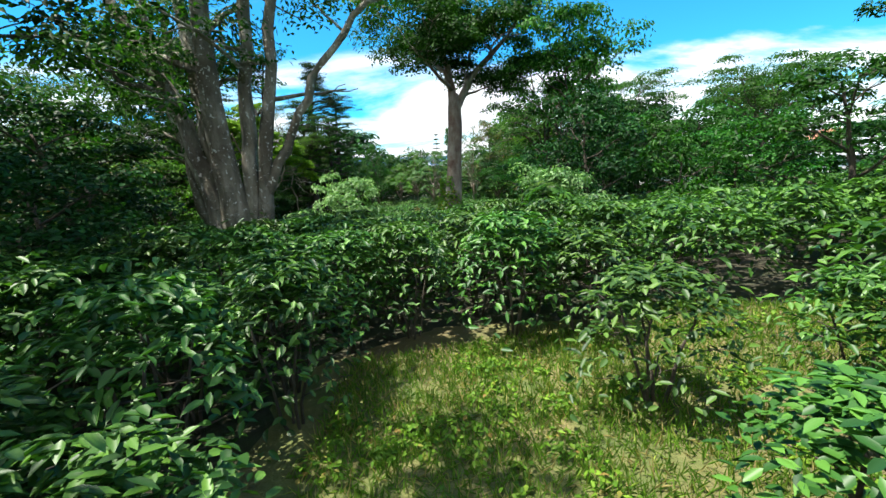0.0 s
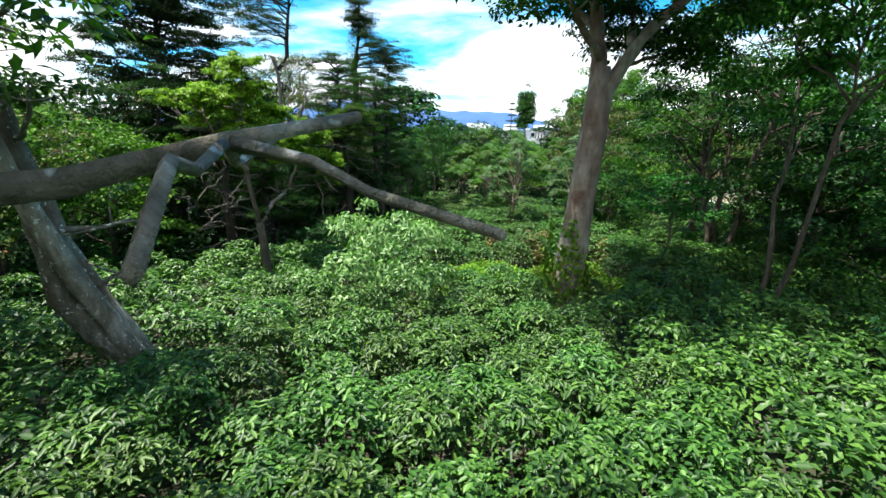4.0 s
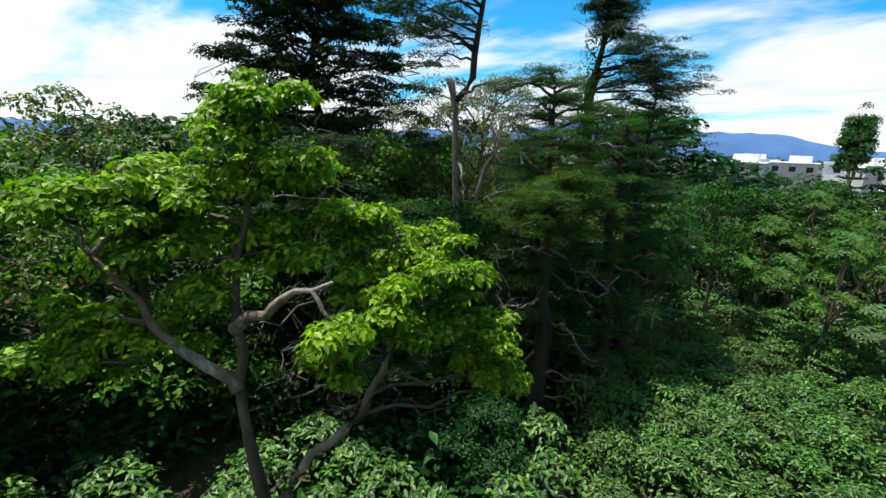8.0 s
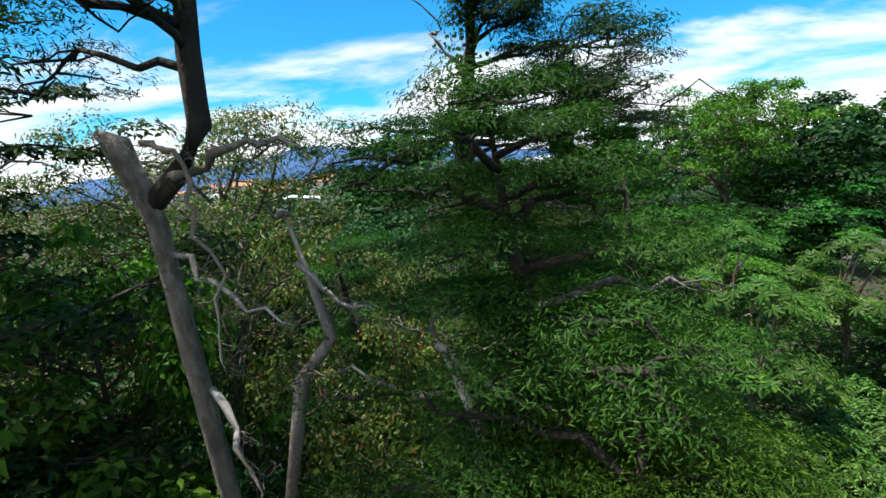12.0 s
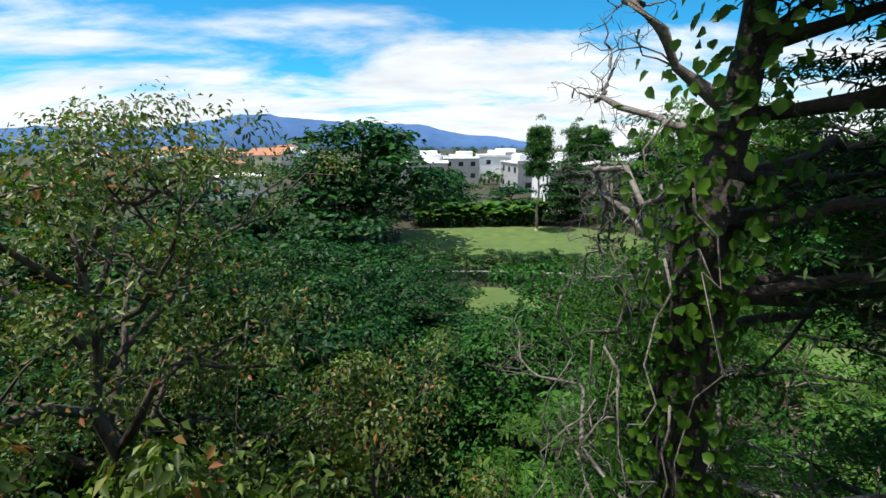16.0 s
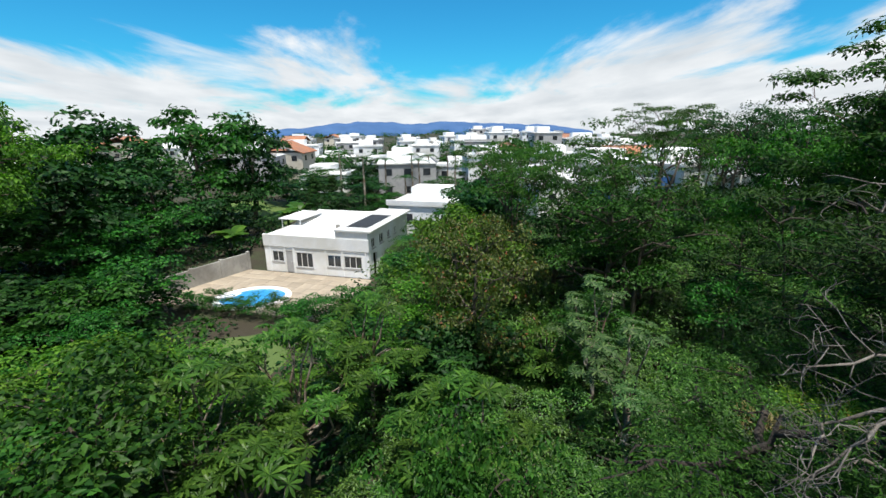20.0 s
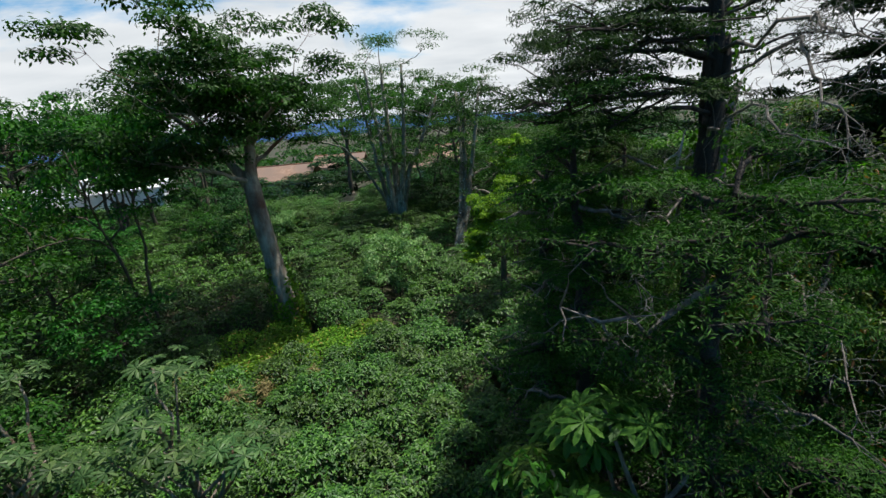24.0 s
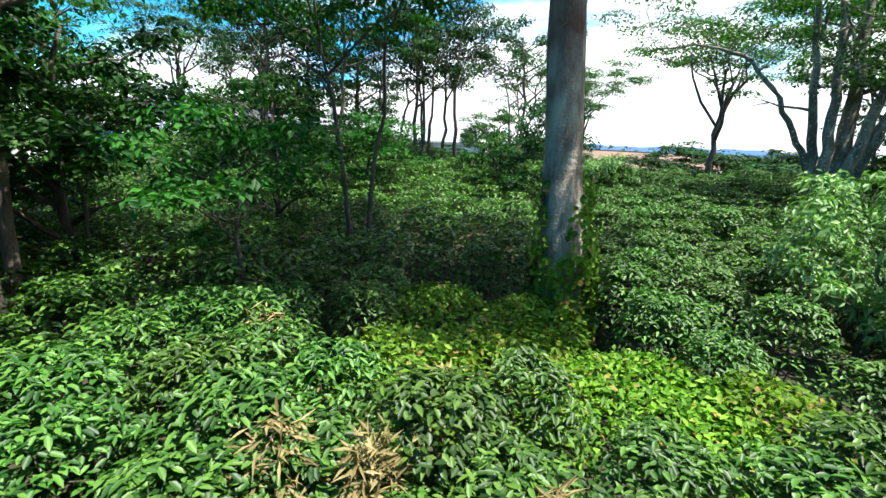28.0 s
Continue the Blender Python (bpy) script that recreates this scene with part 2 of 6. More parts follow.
M_BARKD = surface_mat("dark_bark", [(0.3, (0.035, 0.028, 0.02)), (0.55, (0.09, 0.072, 0.055)), (0.8, (0.17, 0.145, 0.115))], 6.0, 0.92, 0.7, 16, stretch=(1, 1, 0.35))
M_DEAD = surface_mat("dead_wood", [(0.25, (0.14, 0.12, 0.10)), (0.5, (0.29, 0.27, 0.25)), (0.75, (0.54, 0.52, 0.49))], 7.0, 0.85, 0.6, 18, (0.17, 0.14, 0.11), stretch=(1, 1, 0.4))
M_BARKX = surface_mat("black_bark", [(0.3, (0.012, 0.010, 0.008)), (0.55, (0.035, 0.028, 0.022)), (0.8, (0.08, 0.068, 0.055))], 6.0, 0.95, 0.9, 16, stretch=(1, 1, 0.35))
M_TWIG = surface_mat("grey_twig", [(0.3, (0.05, 0.043, 0.035)), (0.5, (0.12, 0.11, 0.097)), (0.75, (0.25, 0.238, 0.218))], 7.0, 0.9, 0.3, 18)
M_BARKG = surface_mat("weathered_bark", [(0.3, (0.05, 0.042, 0.034)), (0.5, (0.15, 0.13, 0.11)), (0.75, (0.30, 0.28, 0.25))], 7.0, 0.9, 0.8, 18, stretch=(1, 1, 0.4))
M_SOIL = surface_mat("soil", [(0.3, (0.022, 0.018, 0.010)), (0.5, (0.030, 0.034, 0.014)), (0.7, (0.036, 0.058, 0.018))], 1.6, 0.95, 0.6, 9, (0.034, 0.028, 0.016))
M_LAWN = surface_mat("mown_grass", [(0.3, (0.042, 0.084, 0.013)), (0.5, (0.072, 0.122, 0.020)), (0.72, (0.125, 0.160, 0.034))], 0.8, 0.9, 0.5, 30, (0.07, 0.115, 0.026))
# Concrete with the wall face's shade put into its colour, plus greenish stains.
M_WALLD = surface_mat("shaded_stained_concrete", [(0.3, (0.07, 0.068, 0.06)), (0.5, (0.13, 0.125, 0.11)), (0.75, (0.21, 0.20, 0.18))], 1.8, 0.92, 0.3, 14, (0.06, 0.07, 0.045))
M_MEADOW = surface_mat("rough_grass", [(0.3, (0.055, 0.085, 0.018)), (0.5, (0.11, 0.125, 0.032)), (0.72, (0.20, 0.165, 0.065))], 2.2, 0.95, 0.8, 22, (0.12, 0.09, 0.045))
M_WHITE = surface_mat("white_plaster", [(0.25, (0.76, 0.78, 0.82)), (0.5, (0.86, 0.88, 0.91)), (0.8, (0.90, 0.91, 0.93))], 1.3, 0.8, 0.15, 22, (0.66, 0.655, 0.63))
M_ROOFW = surface_mat("white_roof_sheet", [(0.25, (0.62, 0.64, 0.66)), (0.55, (0.78, 0.79, 0.80)), (0.8, (0.84, 0.84, 0.84))], 0.9, 0.55, 0.1, 10, (0.64, 0.64, 0.62))
M_TILE = surface_mat("clay_tile", [(0.25, (0.22, 0.085, 0.045)), (0.5, (0.36, 0.15, 0.075)), (0.8, (0.46, 0.24, 0.14))], 2.2, 0.85, 0.4, 12, (0.24, 0.13, 0.09))
M_CONC = surface_mat("concrete", [(0.3, (0.24, 0.235, 0.22)), (0.5, (0.36, 0.35, 0.33)), (0.75, (0.47, 0.46, 0.43))], 1.8, 0.9, 0.3, 14, (0.20, 0.19, 0.17))
M_PAVE = surface_mat("terrace_paving", [(0.3, (0.28, 0.23, 0.17)), (0.5, (0.38, 0.32, 0.245)), (0.75, (0.46, 0.40, 0.32))], 1.4, 0.85, 0.25, 16, (0.26, 0.22, 0.17))
M_DARKGL = surface_mat("window_glass", [(0.3, (0.02, 0.025, 0.03)), (0.7, (0.05, 0.055, 0.06))], 1.0, 0.08, 0.0)
M_FRAME = surface_mat("white_frame", [(0.3, (0.7, 0.7, 0.7)), (0.7, (0.8, 0.8, 0.8))], 5.0, 0.5, 0.05)
M_VOID = surface_mat("black_membrane", [(0.3, (0.012, 0.012, 0.013)), (0.7, (0.03, 0.03, 0.032))], 3.0, 0.6, 0.1)
M_GREYW = surface_mat("grey_render", [(0.3, (0.32, 0.32, 0.33)), (0.7, (0.45, 0.45, 0.46))], 1.5, 0.85, 0.2, 18)
M_BLUE = surface_mat("blue_paint", [(0.3, (0.04, 0.12, 0.36)), (0.7, (0.06, 0.18, 0.45))], 1.5, 0.6, 0.1, 10)
M_CREAM = surface_mat("cream_plaster", [(0.3, (0.5, 0.46, 0.38)), (0.7, (0.66, 0.62, 0.54))], 1.2, 0.85, 0.15, 18)
M_TILEB = surface_mat("brown_tile", [(0.3, (0.16, 0.09, 0.06)), (0.55, (0.27, 0.17, 0.12)), (0.8, (0.40, 0.30, 0.23))], 2.0, 0.9, 0.4, 12, (0.19, 0.13, 0.10))
# Aerial haze over the far ranges is put into this blue base colour.
M_MOUNT = surface_mat("haze_blue_mountain", [(0.3, (0.03, 0.085, 0.21)), (0.7, (0.05, 0.12, 0.27))], 0.004, 1.0, 0.0)


def water_mat():
    m, nt, bsdf, out = nodes_of("pool_water")
    n = noise_node(nt, 3.0, 3)
    r = ramp_node(nt, [(0.3, (0.03, 0.22, 0.50)), (0.7, (0.06, 0.34, 0.65))], n.outputs["Fac"])
    nt.links.new(r.outputs[0], bsdf.inputs["Base Color"])
    bsdf.inputs["Roughness"].default_value = 0.06
    bp = nt.nodes.new("ShaderNodeBump")
    bp.inputs["Strength"].default_value = 0.15
    nt.links.new(noise_node(nt, 6.0, 3).outputs["Fac"], bp.inputs["Height"])
    nt.links.new(bp.outputs[0], bsdf.inputs["Normal"])
    return m


M_WATER = water_mat()


# ---------------------------------------------------------------- mesh helpers
def mesh_of(name, verts, faces, mat, smooth=False):
    me = bpy.data.meshes.new(name)
    me.from_pydata([tuple(v) for v in verts], [], faces)
    me.materials.append(mat)
    if smooth:
        me.polygons.foreach_set("use_smooth", [True] * len(me.polygons))
    me.update()
    return me


def part_of(name, me, parent, label="", loc=None):
    ob = new(name, me)
    ob.parent = parent
    if loc is not None:
        ob.location = loc
    if label:
        tagged(ob, label)
    return ob


def part(name, bm, material, parent, label=""):
    me = bpy.data.meshes.new(name)
    bm.to_mesh(me)
    bm.free()
    me.materials.append(material)
    return part_of(name, me, parent, label)


def box_bm(x0, y0, z0, x1, y1, z1, bevel=0.0):
    bm = bmesh.new()
    bmesh.ops.create_cube(bm, size=1.0, matrix=Matrix.Translation(((x0 + x1) / 2, (y0 + y1) / 2, (z0 + z1) / 2)) @ Matrix.Diagonal((x1 - x0, y1 - y0, z1 - z0, 1)))
    if bevel:
        bmesh.ops.bevel(bm, geom=bm.edges[:], offset=bevel, segments=1, affect="EDGES")
    return bm


class Wood:
    """Tapered, slightly crooked limbs gathered into one mesh."""

    def __init__(self):
        self.v, self.f = [], []

    def tube(self, pts, radii, sides=7):
        pts = [np.asarray(p, float) for p in pts]
        base = len(self.v)
        n = len(pts)
        for i, p in enumerate(pts):
            d = pts[min(i + 1, n - 1)] - pts[max(i - 1, 0)]
            d = d / (np.linalg.norm(d) + 1e-9)
            a = np.cross(d, (0.31, 0.87, 0.2) if abs(d[2]) > 0.8 else (0, 0, 1))
            a /= np.linalg.norm(a) + 1e-9
            b = np.cross(d, a)
            for k in range(sides):
                t = 2 * math.pi * k / sides
                wob = 1 + 0.10 * math.sin(3.1 * k + 1.7 * i)
                self.v.append(tuple(p + radii[i] * wob * (a * math.cos(t) + b * math.sin(t))))
        for i in range(n - 1):
            for k in range(sides):
                q = base + i * sides
                self.f.append((q + k, q + (k + 1) % sides, q + sides + (k + 1) % sides, q + sides + k))
        self.f.append(tuple(base + (n - 1) * sides + k for k in range(sides)))
        self.f.append(tuple(base + sides - 1 - k for k in range(sides)))

    def limb(self, a, b, r0, r1, rng, bend=0.12, n=6, sides=6, lift=0.0):
        a, b = np.asarray(a, float), np.asarray(b, float)
        ln = np.linalg.norm(b - a)
        off = rng.normal(0, bend * ln, 3)
        off2 = rng.normal(0, bend * 0.35 * ln, (n, 3))
        pts = []
        for i in range(n):
            t = i / (n - 1)
            p = a + (b - a) * t + off * math.sin(math.pi * t) * 0.8 + off2[i] * math.sin(math.pi * t)
            p[2] += lift * ln * math.sin(math.pi * t)
            pts.append(p)
        self.tube(pts, [r0 + (r1 - r0) * i / (n - 1) for i in range(n)], sides)
        return pts

    def mesh(self, name, mat):
        return mesh_of(name, self.v, self.f, mat, smooth=True)


def leaves_mesh(name, pos, nrm, length, width, mat, rng, droop=0.3, fine=False, fold=0.18):
    """One mesh of leaves: each lies across its normal, points outwards or at random, sags at the tip."""
    n = len(pos)
    pos, nrm = np.asarray(pos, float), np.asarray(nrm, float)
    nrm = nrm / (np.linalg.norm(nrm, axis=1, keepdims=True) + 1e-9)
    ax = rng.normal(0, 1, (n, 3))
    ax -= nrm * (ax * nrm).sum(1, keepdims=True)
    ax /= np.linalg.norm(ax, axis=1, keepdims=True) + 1e-9
    ax = ax + np.array([0, 0, -droop]) + nrm * 0.1
    ax /= np.linalg.norm(ax, axis=1, keepdims=True) + 1e-9
    side = np.cross(nrm, ax)
    side /= np.linalg.norm(side, axis=1, keepdims=True) + 1e-9
    up = np.cross(ax, side)
    L = (length * rng.uniform(0.7, 1.2, n))[:, None]
    W = (width * rng.uniform(0.75, 1.2, n))[:, None] / 2
    fo = fold * W * 2
    if fine:
        tpl = [pos, pos + ax * L * 0.3 + side * W * 0.85 + up * fo, pos + ax * L * 0.65 + side * W * 0.8 + up * fo * 0.6,
               pos + ax * L - up * L * 0.12, pos + ax * L * 0.65 - side * W * 0.8 + up * fo * 0.6, pos + ax * L * 0.3 - side * W * 0.85 + up * fo]
        faces = np.array([[0, 1, 2, 3], [0, 3, 4, 5]])
    else:
        tpl = [pos, pos + ax * L * 0.45 + side * W + up * fo, pos + ax * L - up * L * 0.1, pos + ax * L * 0.45 - side * W + up * fo]
        faces = np.array([[0, 1, 2], [0, 2, 3]])
    k = len(tpl)
    co = np.stack(tpl, 1).reshape(-1, 3)
    fl = (faces[None] + (np.arange(n) * k)[:, None, None]).reshape(-1)
    c = faces.shape[1]
    nf = n * len(faces)
    me = bpy.data.meshes.new(name)
    me.vertices.add(len(co))
    me.vertices.foreach_set("co", co.ravel().astype(np.float32))
    me.loops.add(nf * c)
    me.loops.foreach_set("vertex_index", fl.astype(np.int32))
    me.polygons.add(nf)
    me.polygons.foreach_set("loop_start", (np.arange(nf) * c).astype(np.int32))
    me.materials.append(mat)
    me.update(calc_edges=True)
    me.validate()
    return me


def clump(rng, centre, radius, count, flat=0.7, shell=0.55):
    """Places and normals of leaves in one ragged clump."""
    d = rng.normal(0, 1, (count, 3))
    d /= np.linalg.norm(d, axis=1, keepdims=True)
    d[:, 2] = np.where(d[:, 2] < -0.35, -d[:, 2] * 0.6, d[:, 2])
    r = radius * (shell + (1 - shell) * rng.random(count) ** 0.6)[:, None] * rng.uniform(0.8, 1.15, (count, 1))
    p = d * r
    p[:, 2] *= flat
    nn = d * np.array([1, 1, 1.0]) + np.array([0, 0, 0.9]) + rng.normal(0, 0.45, (count, 3))
    return np.asarray(centre) + p, nn


# ---------------------------------------------------------------- ground
def smooth(a, b, t):
    t = min(max((t - a) / (b - a), 0.0), 1.0)
    return t * t * (3 - 2 * t)


def ground_z(x, y):
    z = -2.6 - 1.6 * smooth(6, 28, y) - 0.4 * smooth(28, 50, y) + 0.6 * smooth(62, 72, y)
    z -= 2.2 * smooth(-8, -28, y)
    z += 1.9 * smooth(10, 30, x) * smooth(34, 14, y) * smooth(-8, 6, y)
    far = math.hypot(x, y - 40)
    near = 1 - smooth(45, 70, far)
    z += 0.10 * near * noise.noise((x * 0.35, y * 0.35, 0.0)) + 0.05 * near * noise.noise((x * 1.3, y * 1.3, 3.0))
    return z - 75 * smooth(250, 3200, far)


def make_ground():
    n = 220
    s = [math.copysign(1, u) * (60 * abs(u) + 3600 * abs(u) ** 5) for u in np.linspace(-1, 1, n)]
    v = [(x, y + 35, ground_z(x, y + 35)) for y in s for x in s]
    f = [(j * n + i, j * n + i + 1, (j + 1) * n + i + 1, (j + 1) * n + i) for j in range(n - 1) for i in range(n - 1)]
    ob = new("ground", mesh_of("ground", v, f, M_SOIL, True))
    tagged(ob, "dark soil and leaf litter under the plantation and woods", "ground", kind="structure")


make_ground()


def sheet(name, outline, mat, lift, label, category, step=1.5):
    """A patch of ground that follows the slope, within a rounded outline."""
    cx = sum(p[0] for p in outline) / len(outline)
    cy = sum(p[1] for p in outline) / len(outline)
    rings = 9
    v = [(cx, cy, ground_z(cx, cy) + lift)]
    m = len(outline) * 6
    for r in range(1, rings + 1):
        for k in range(m):
            t = k / 6
            a, b = outline[int(t) % len(outline)], outline[(int(t) + 1) % len(outline)]
            w = t - int(t)
            px, py = a[0] + (b[0] - a[0]) * w, a[1] + (b[1] - a[1]) * w
            x, y = cx + (px - cx) * r / rings, cy + (py - cy) * r / rings
            if r == rings:
                x += 0.4 * noise.noise((x, y, 7))
                y += 0.4 * noise.noise((x, y, 9))
            v.append((x, y, ground_z(x, y) + lift - (0.12 if r == rings else 0)))
    f = [(0, 1 + k, 1 + (k + 1) % m) for k in range(m)]
    for r in range(rings - 1):
        for k in range(m):
            a, b = 1 + r * m + k, 1 + r * m + (k + 1) % m
            f.append((a, a + m, b + m, b))
    ob = new(name, mesh_of(name, v, f, mat, True))
    return tagged(ob, label, category, kind="structure")


sheet("lawn", [(-15, 72), (-4, 71), (5, 70.2), (13, 71), (13, 84), (6, 88), (-6, 89), (-14, 88)], M_LAWN, 0.10, "mown green lawn with pale dry patches", "lawn")
sheet("lower_lawn", [(-9.5, 61), (-6.5, 59.5), (-2.8, 61), (-2.4, 66.2), (-9.2, 67.2)], M_LAWN, 0.10, "small green lawn below the boundary wall", "lawn")
sheet("side_lawn", [(42, 60), (50, 57), (62, 62), (60, 72), (46, 72)], M_LAWN, 0.12, "sunlit lawn behind the white house", "lawn")
sheet("garden_lawn", [(6.6, 50.8), (9.5, 50.2), (12.6, 52.0), (11.8, 55.6), (8.0, 55.4)], M_LAWN, 0.12, "small shaded lawn below the pool terrace", "lawn")
sheet("clearing", [(-2.6, 2.6), (1.0, 1.6), (6.5, 2.2), (12, 4.5), (12, 7.5), (6, 7.2), (2.5, 7.0), (-0.5, 7.3), (-2.4, 5.8)], M_MEADOW, 0.06, "rough grass clearing with dry straw between coffee rows", "grass")


# ---------------------------------------------------------------- plants
def gen_tree(seed, H, R, bare=0.32, limbs=7, subs=4, clump_r=0.8, flat=0.6, per=90, leaf=(0.26, 0.12), mats=(None, None),
             stem=0.16, crown="round", droop=0.3, fine=False, stems=1, lean=(0, 0)):
    """A wood mesh and a crown mesh for a tree of height H and crown radius R, standing at the origin."""
    rng = np.random.default_rng(seed)
    w = Wood()
    P, N = [], []
    for s in range(stems):
        sp = 0 if stems == 1 else R * 0.55
        ang0 = 2 * math.pi * s / stems + rng.uniform(-0.3, 0.3)
        foot = np.array([0.22 * math.cos(ang0), 0.22 * math.sin(ang0), -0.15]) * (stems > 1)
        head = np.array([sp * math.cos(ang0) + lean[0], sp * math.sin(ang0) + lean[1], H * (0.84 if crown != "umbrella" else 0.72)])
        r0 = stem / (1 if stems == 1 else 1.7)
        pts = w.limb(foot, head, r0, r0 * 0.25, rng, 0.04, 10, 9)
        if stems == 1:
            w.tube([(0, 0, -0.3), (0, 0, 0.0), (0, 0, 0.35)], [r0 * 1.7, r0 * 1.4, r0 * 1.0], 9)
        ends = []
        nl = max(2, limbs // stems)
        for i in range(nl):
            u = (i + 0.5) / nl
            z = bare + (0.80 - bare) * u
            j = z / 0.84 * 9
            a = pts[int(j)] + (pts[min(int(j) + 1, 9)] - pts[int(j)]) * (j - int(j))
            ang = i * 2.4 + rng.uniform(-0.4, 0.4) + ang0
            if crown == "round":
                prof = math.sqrt(max(0.1, 1 - ((u - 0.35) / 0.8) ** 2))
            elif crown == "umbrella":
                prof = 0.55 + 0.5 * u
            elif crown == "column":
                prof = 0.9
            else:
                prof = 1.05 - 0.85 * u
            reach = R * prof * rng.uniform(0.75, 1.05)
            rise = {"round": 0.45, "umbrella": 0.75, "column": 0.5, "cone": 0.06}[crown] * reach
            if crown == "umbrella":
                rise = H * rng.uniform(0.86, 1.0) - a[2] - abs(reach) * 0.12
            b = a + np.array([math.cos(ang) * reach, math.sin(ang) * reach, rise])
            lp = w.limb(a, b, r0 * (0.5 - 0.25 * u), r0 * 0.08, rng, 0.09, 6, 5, 0.08)
            ends.append(b)
            for q in range(subs):
                t = 0.35 + 0.65 * (q + 0.5) / subs
                k = t * 5
                c = lp[int(k)] + (lp[min(int(k) + 1, 5)] - lp[int(k)]) * (k - int(k))
                d = rng.normal(0, 1, 3) * np.array([1, 1, 0.35])
                d = d / np.linalg.norm(d) * reach * rng.uniform(0.25, 0.5)
                d[2] += 0.1 * reach
                w.limb(c, c + d, r0 * 0.12, r0 * 0.04, rng, 0.1, 4, 4)
                ends.append(c + d)
        ends.append(head + np.array([0, 0, 0.1 * H]) * (crown != "umbrella"))
        if crown == "round":
            ends.append(head + rng.normal(0, 0.15 * R, 3))
        for e in ends:
            cr = clump_r * rng.uniform(0.6, 1.2)
            p, nn = clump(rng, e, cr, int(per * rng.uniform(0.7, 1.2)), flat)
            P.append(p)
            N.append(nn)
    P, N = np.concatenate(P), np.concatenate(N)
    return (w.mesh("trunk", mats[0]), leaves_mesh("crown", P, N, leaf[0], leaf[1], mats[1], rng, droop, fine))


PROTO = {}


def proto(kind, variants, **kw):
    PROTO[kind] = ([gen_tree(100 + 17 * len(PROTO) + i, mats=kw["mats_"], **{k: v for k, v in kw.items() if k not in ("mats_", "H", "R")}, H=kw["H"], R=kw["R"]) for i in range(variants)], kw["H"], kw["R"])


proto("broad", 3, H=8, R=3, limbs=11, subs=5, per=82, clump_r=0.85, bare=0.16, mats_=(M_BARKD, M_BROAD), leaf=(0.22, 0.12))
proto("deep", 3, H=8, R=3, limbs=11, subs=5, per=82, clump_r=0.9, bare=0.16, mats_=(M_BARKD, M_DEEP), leaf=(0.24, 0.13))
proto("olive", 2, H=7, R=3.4, limbs=11, subs=6, per=95, clump_r=0.8, bare=0.12, mats_=(M_BARKD, M_OLIVE), leaf=(0.17, 0.085))
proto("feather", 3, H=9, R=4, limbs=11, subs=6, per=105, clump_r=0.95, flat=0.35, bare=0.3, crown="umbrella", mats_=(M_BARKD, M_FEATHER), leaf=(0.19, 0.085))
proto("conifer", 1, H=11, R=3.2, limbs=40, subs=4, per=60, clump_r=0.7, flat=0.4, bare=0.05, crown="cone", stem=0.22, mats_=(M_BARKD, M_CONIFER), leaf=(0.3, 0.08))
proto("column", 2, H=11, R=1.3, limbs=26, subs=4, per=95, clump_r=0.66, flat=0.9, bare=0.42, crown="column", mats_=(M_BARK, M_BROAD), leaf=(0.22, 0.13))
proto("shrub", 3, H=2.4, R=1.3, limbs=8, subs=4, per=55, clump_r=0.45, bare=0.06, stem=0.05, mats_=(M_BARKD, M_BROAD), leaf=(0.15, 0.075))
proto("pale", 2, H=3.2, R=1.8, limbs=10, subs=6, per=75, clump_r=0.5, bare=0.06, stem=0.06, mats_=(M_BARKD, M_PALE), leaf=(0.19, 0.07))
proto("sapling", 2, H=5, R=1.4, limbs=7, subs=4, per=60, clump_r=0.5, bare=0.42, stem=0.06, mats_=(M_BARKD, M_BROAD), leaf=(0.17, 0.08))
proto("airy", 2, H=9, R=3, limbs=9, subs=4, per=50, clump_r=0.7, flat=0.5, bare=0.4, stems=3, stem=0.2, mats_=(M_BARKD, M_FEATHER), leaf=(0.17, 0.08))

proto("tall", 3, H=11, R=3.6, limbs=10, subs=5, per=80, clump_r=0.9, bare=0.44, stem=0.17, mats_=(M_BARKD, M_DEEP), leaf=(0.22, 0.11))
proto("mound", 1, H=10, R=4.6, limbs=16, subs=8, per=150, clump_r=0.85, bare=0.2, stem=0.25, mats_=(M_BARKD, M_OLIVE), leaf=(0.125, 0.06))

proto("grove", 3, H=8, R=3, limbs=10, subs=4, per=62, clump_r=1.15, bare=0.10, mats_=(M_BARKD, M_DEEP), leaf=(0.42, 0.24))
proto("grove_light", 2, H=8, R=3, limbs=10, subs=4, per=62, clump_r=1.1, bare=0.10, mats_=(M_BARKD, M_BROAD), leaf=(0.38, 0.22))

proto("giant", 2, H=13, R=7.5, limbs=18, subs=8, per=110, clump_r=1.25, bare=0.26, crown="round", stem=0.35, mats_=(M_BARKD, M_SUNNY), leaf=(0.34, 0.17))
proto("full", 3, H=12, R=4.5, limbs=17, subs=6, per=105, clump_r=1.0, bare=0.26, stem=0.22, mats_=(M_BARKD, M_BROAD), leaf=(0.21, 0.11))

proto("sunny", 2, H=8, R=3, limbs=12, subs=5, per=90, clump_r=0.8, bare=0.14, mats_=(M_BARKD, M_SUNNY), leaf=(0.21, 0.12))
proto("lush", 2, H=12, R=4.5, limbs=18, subs=6, per=110, clump_r=1.0, bare=0.46, stem=0.2, stems=2, mats_=(M_BARKD, M_BROADL), leaf=(0.24, 0.14))

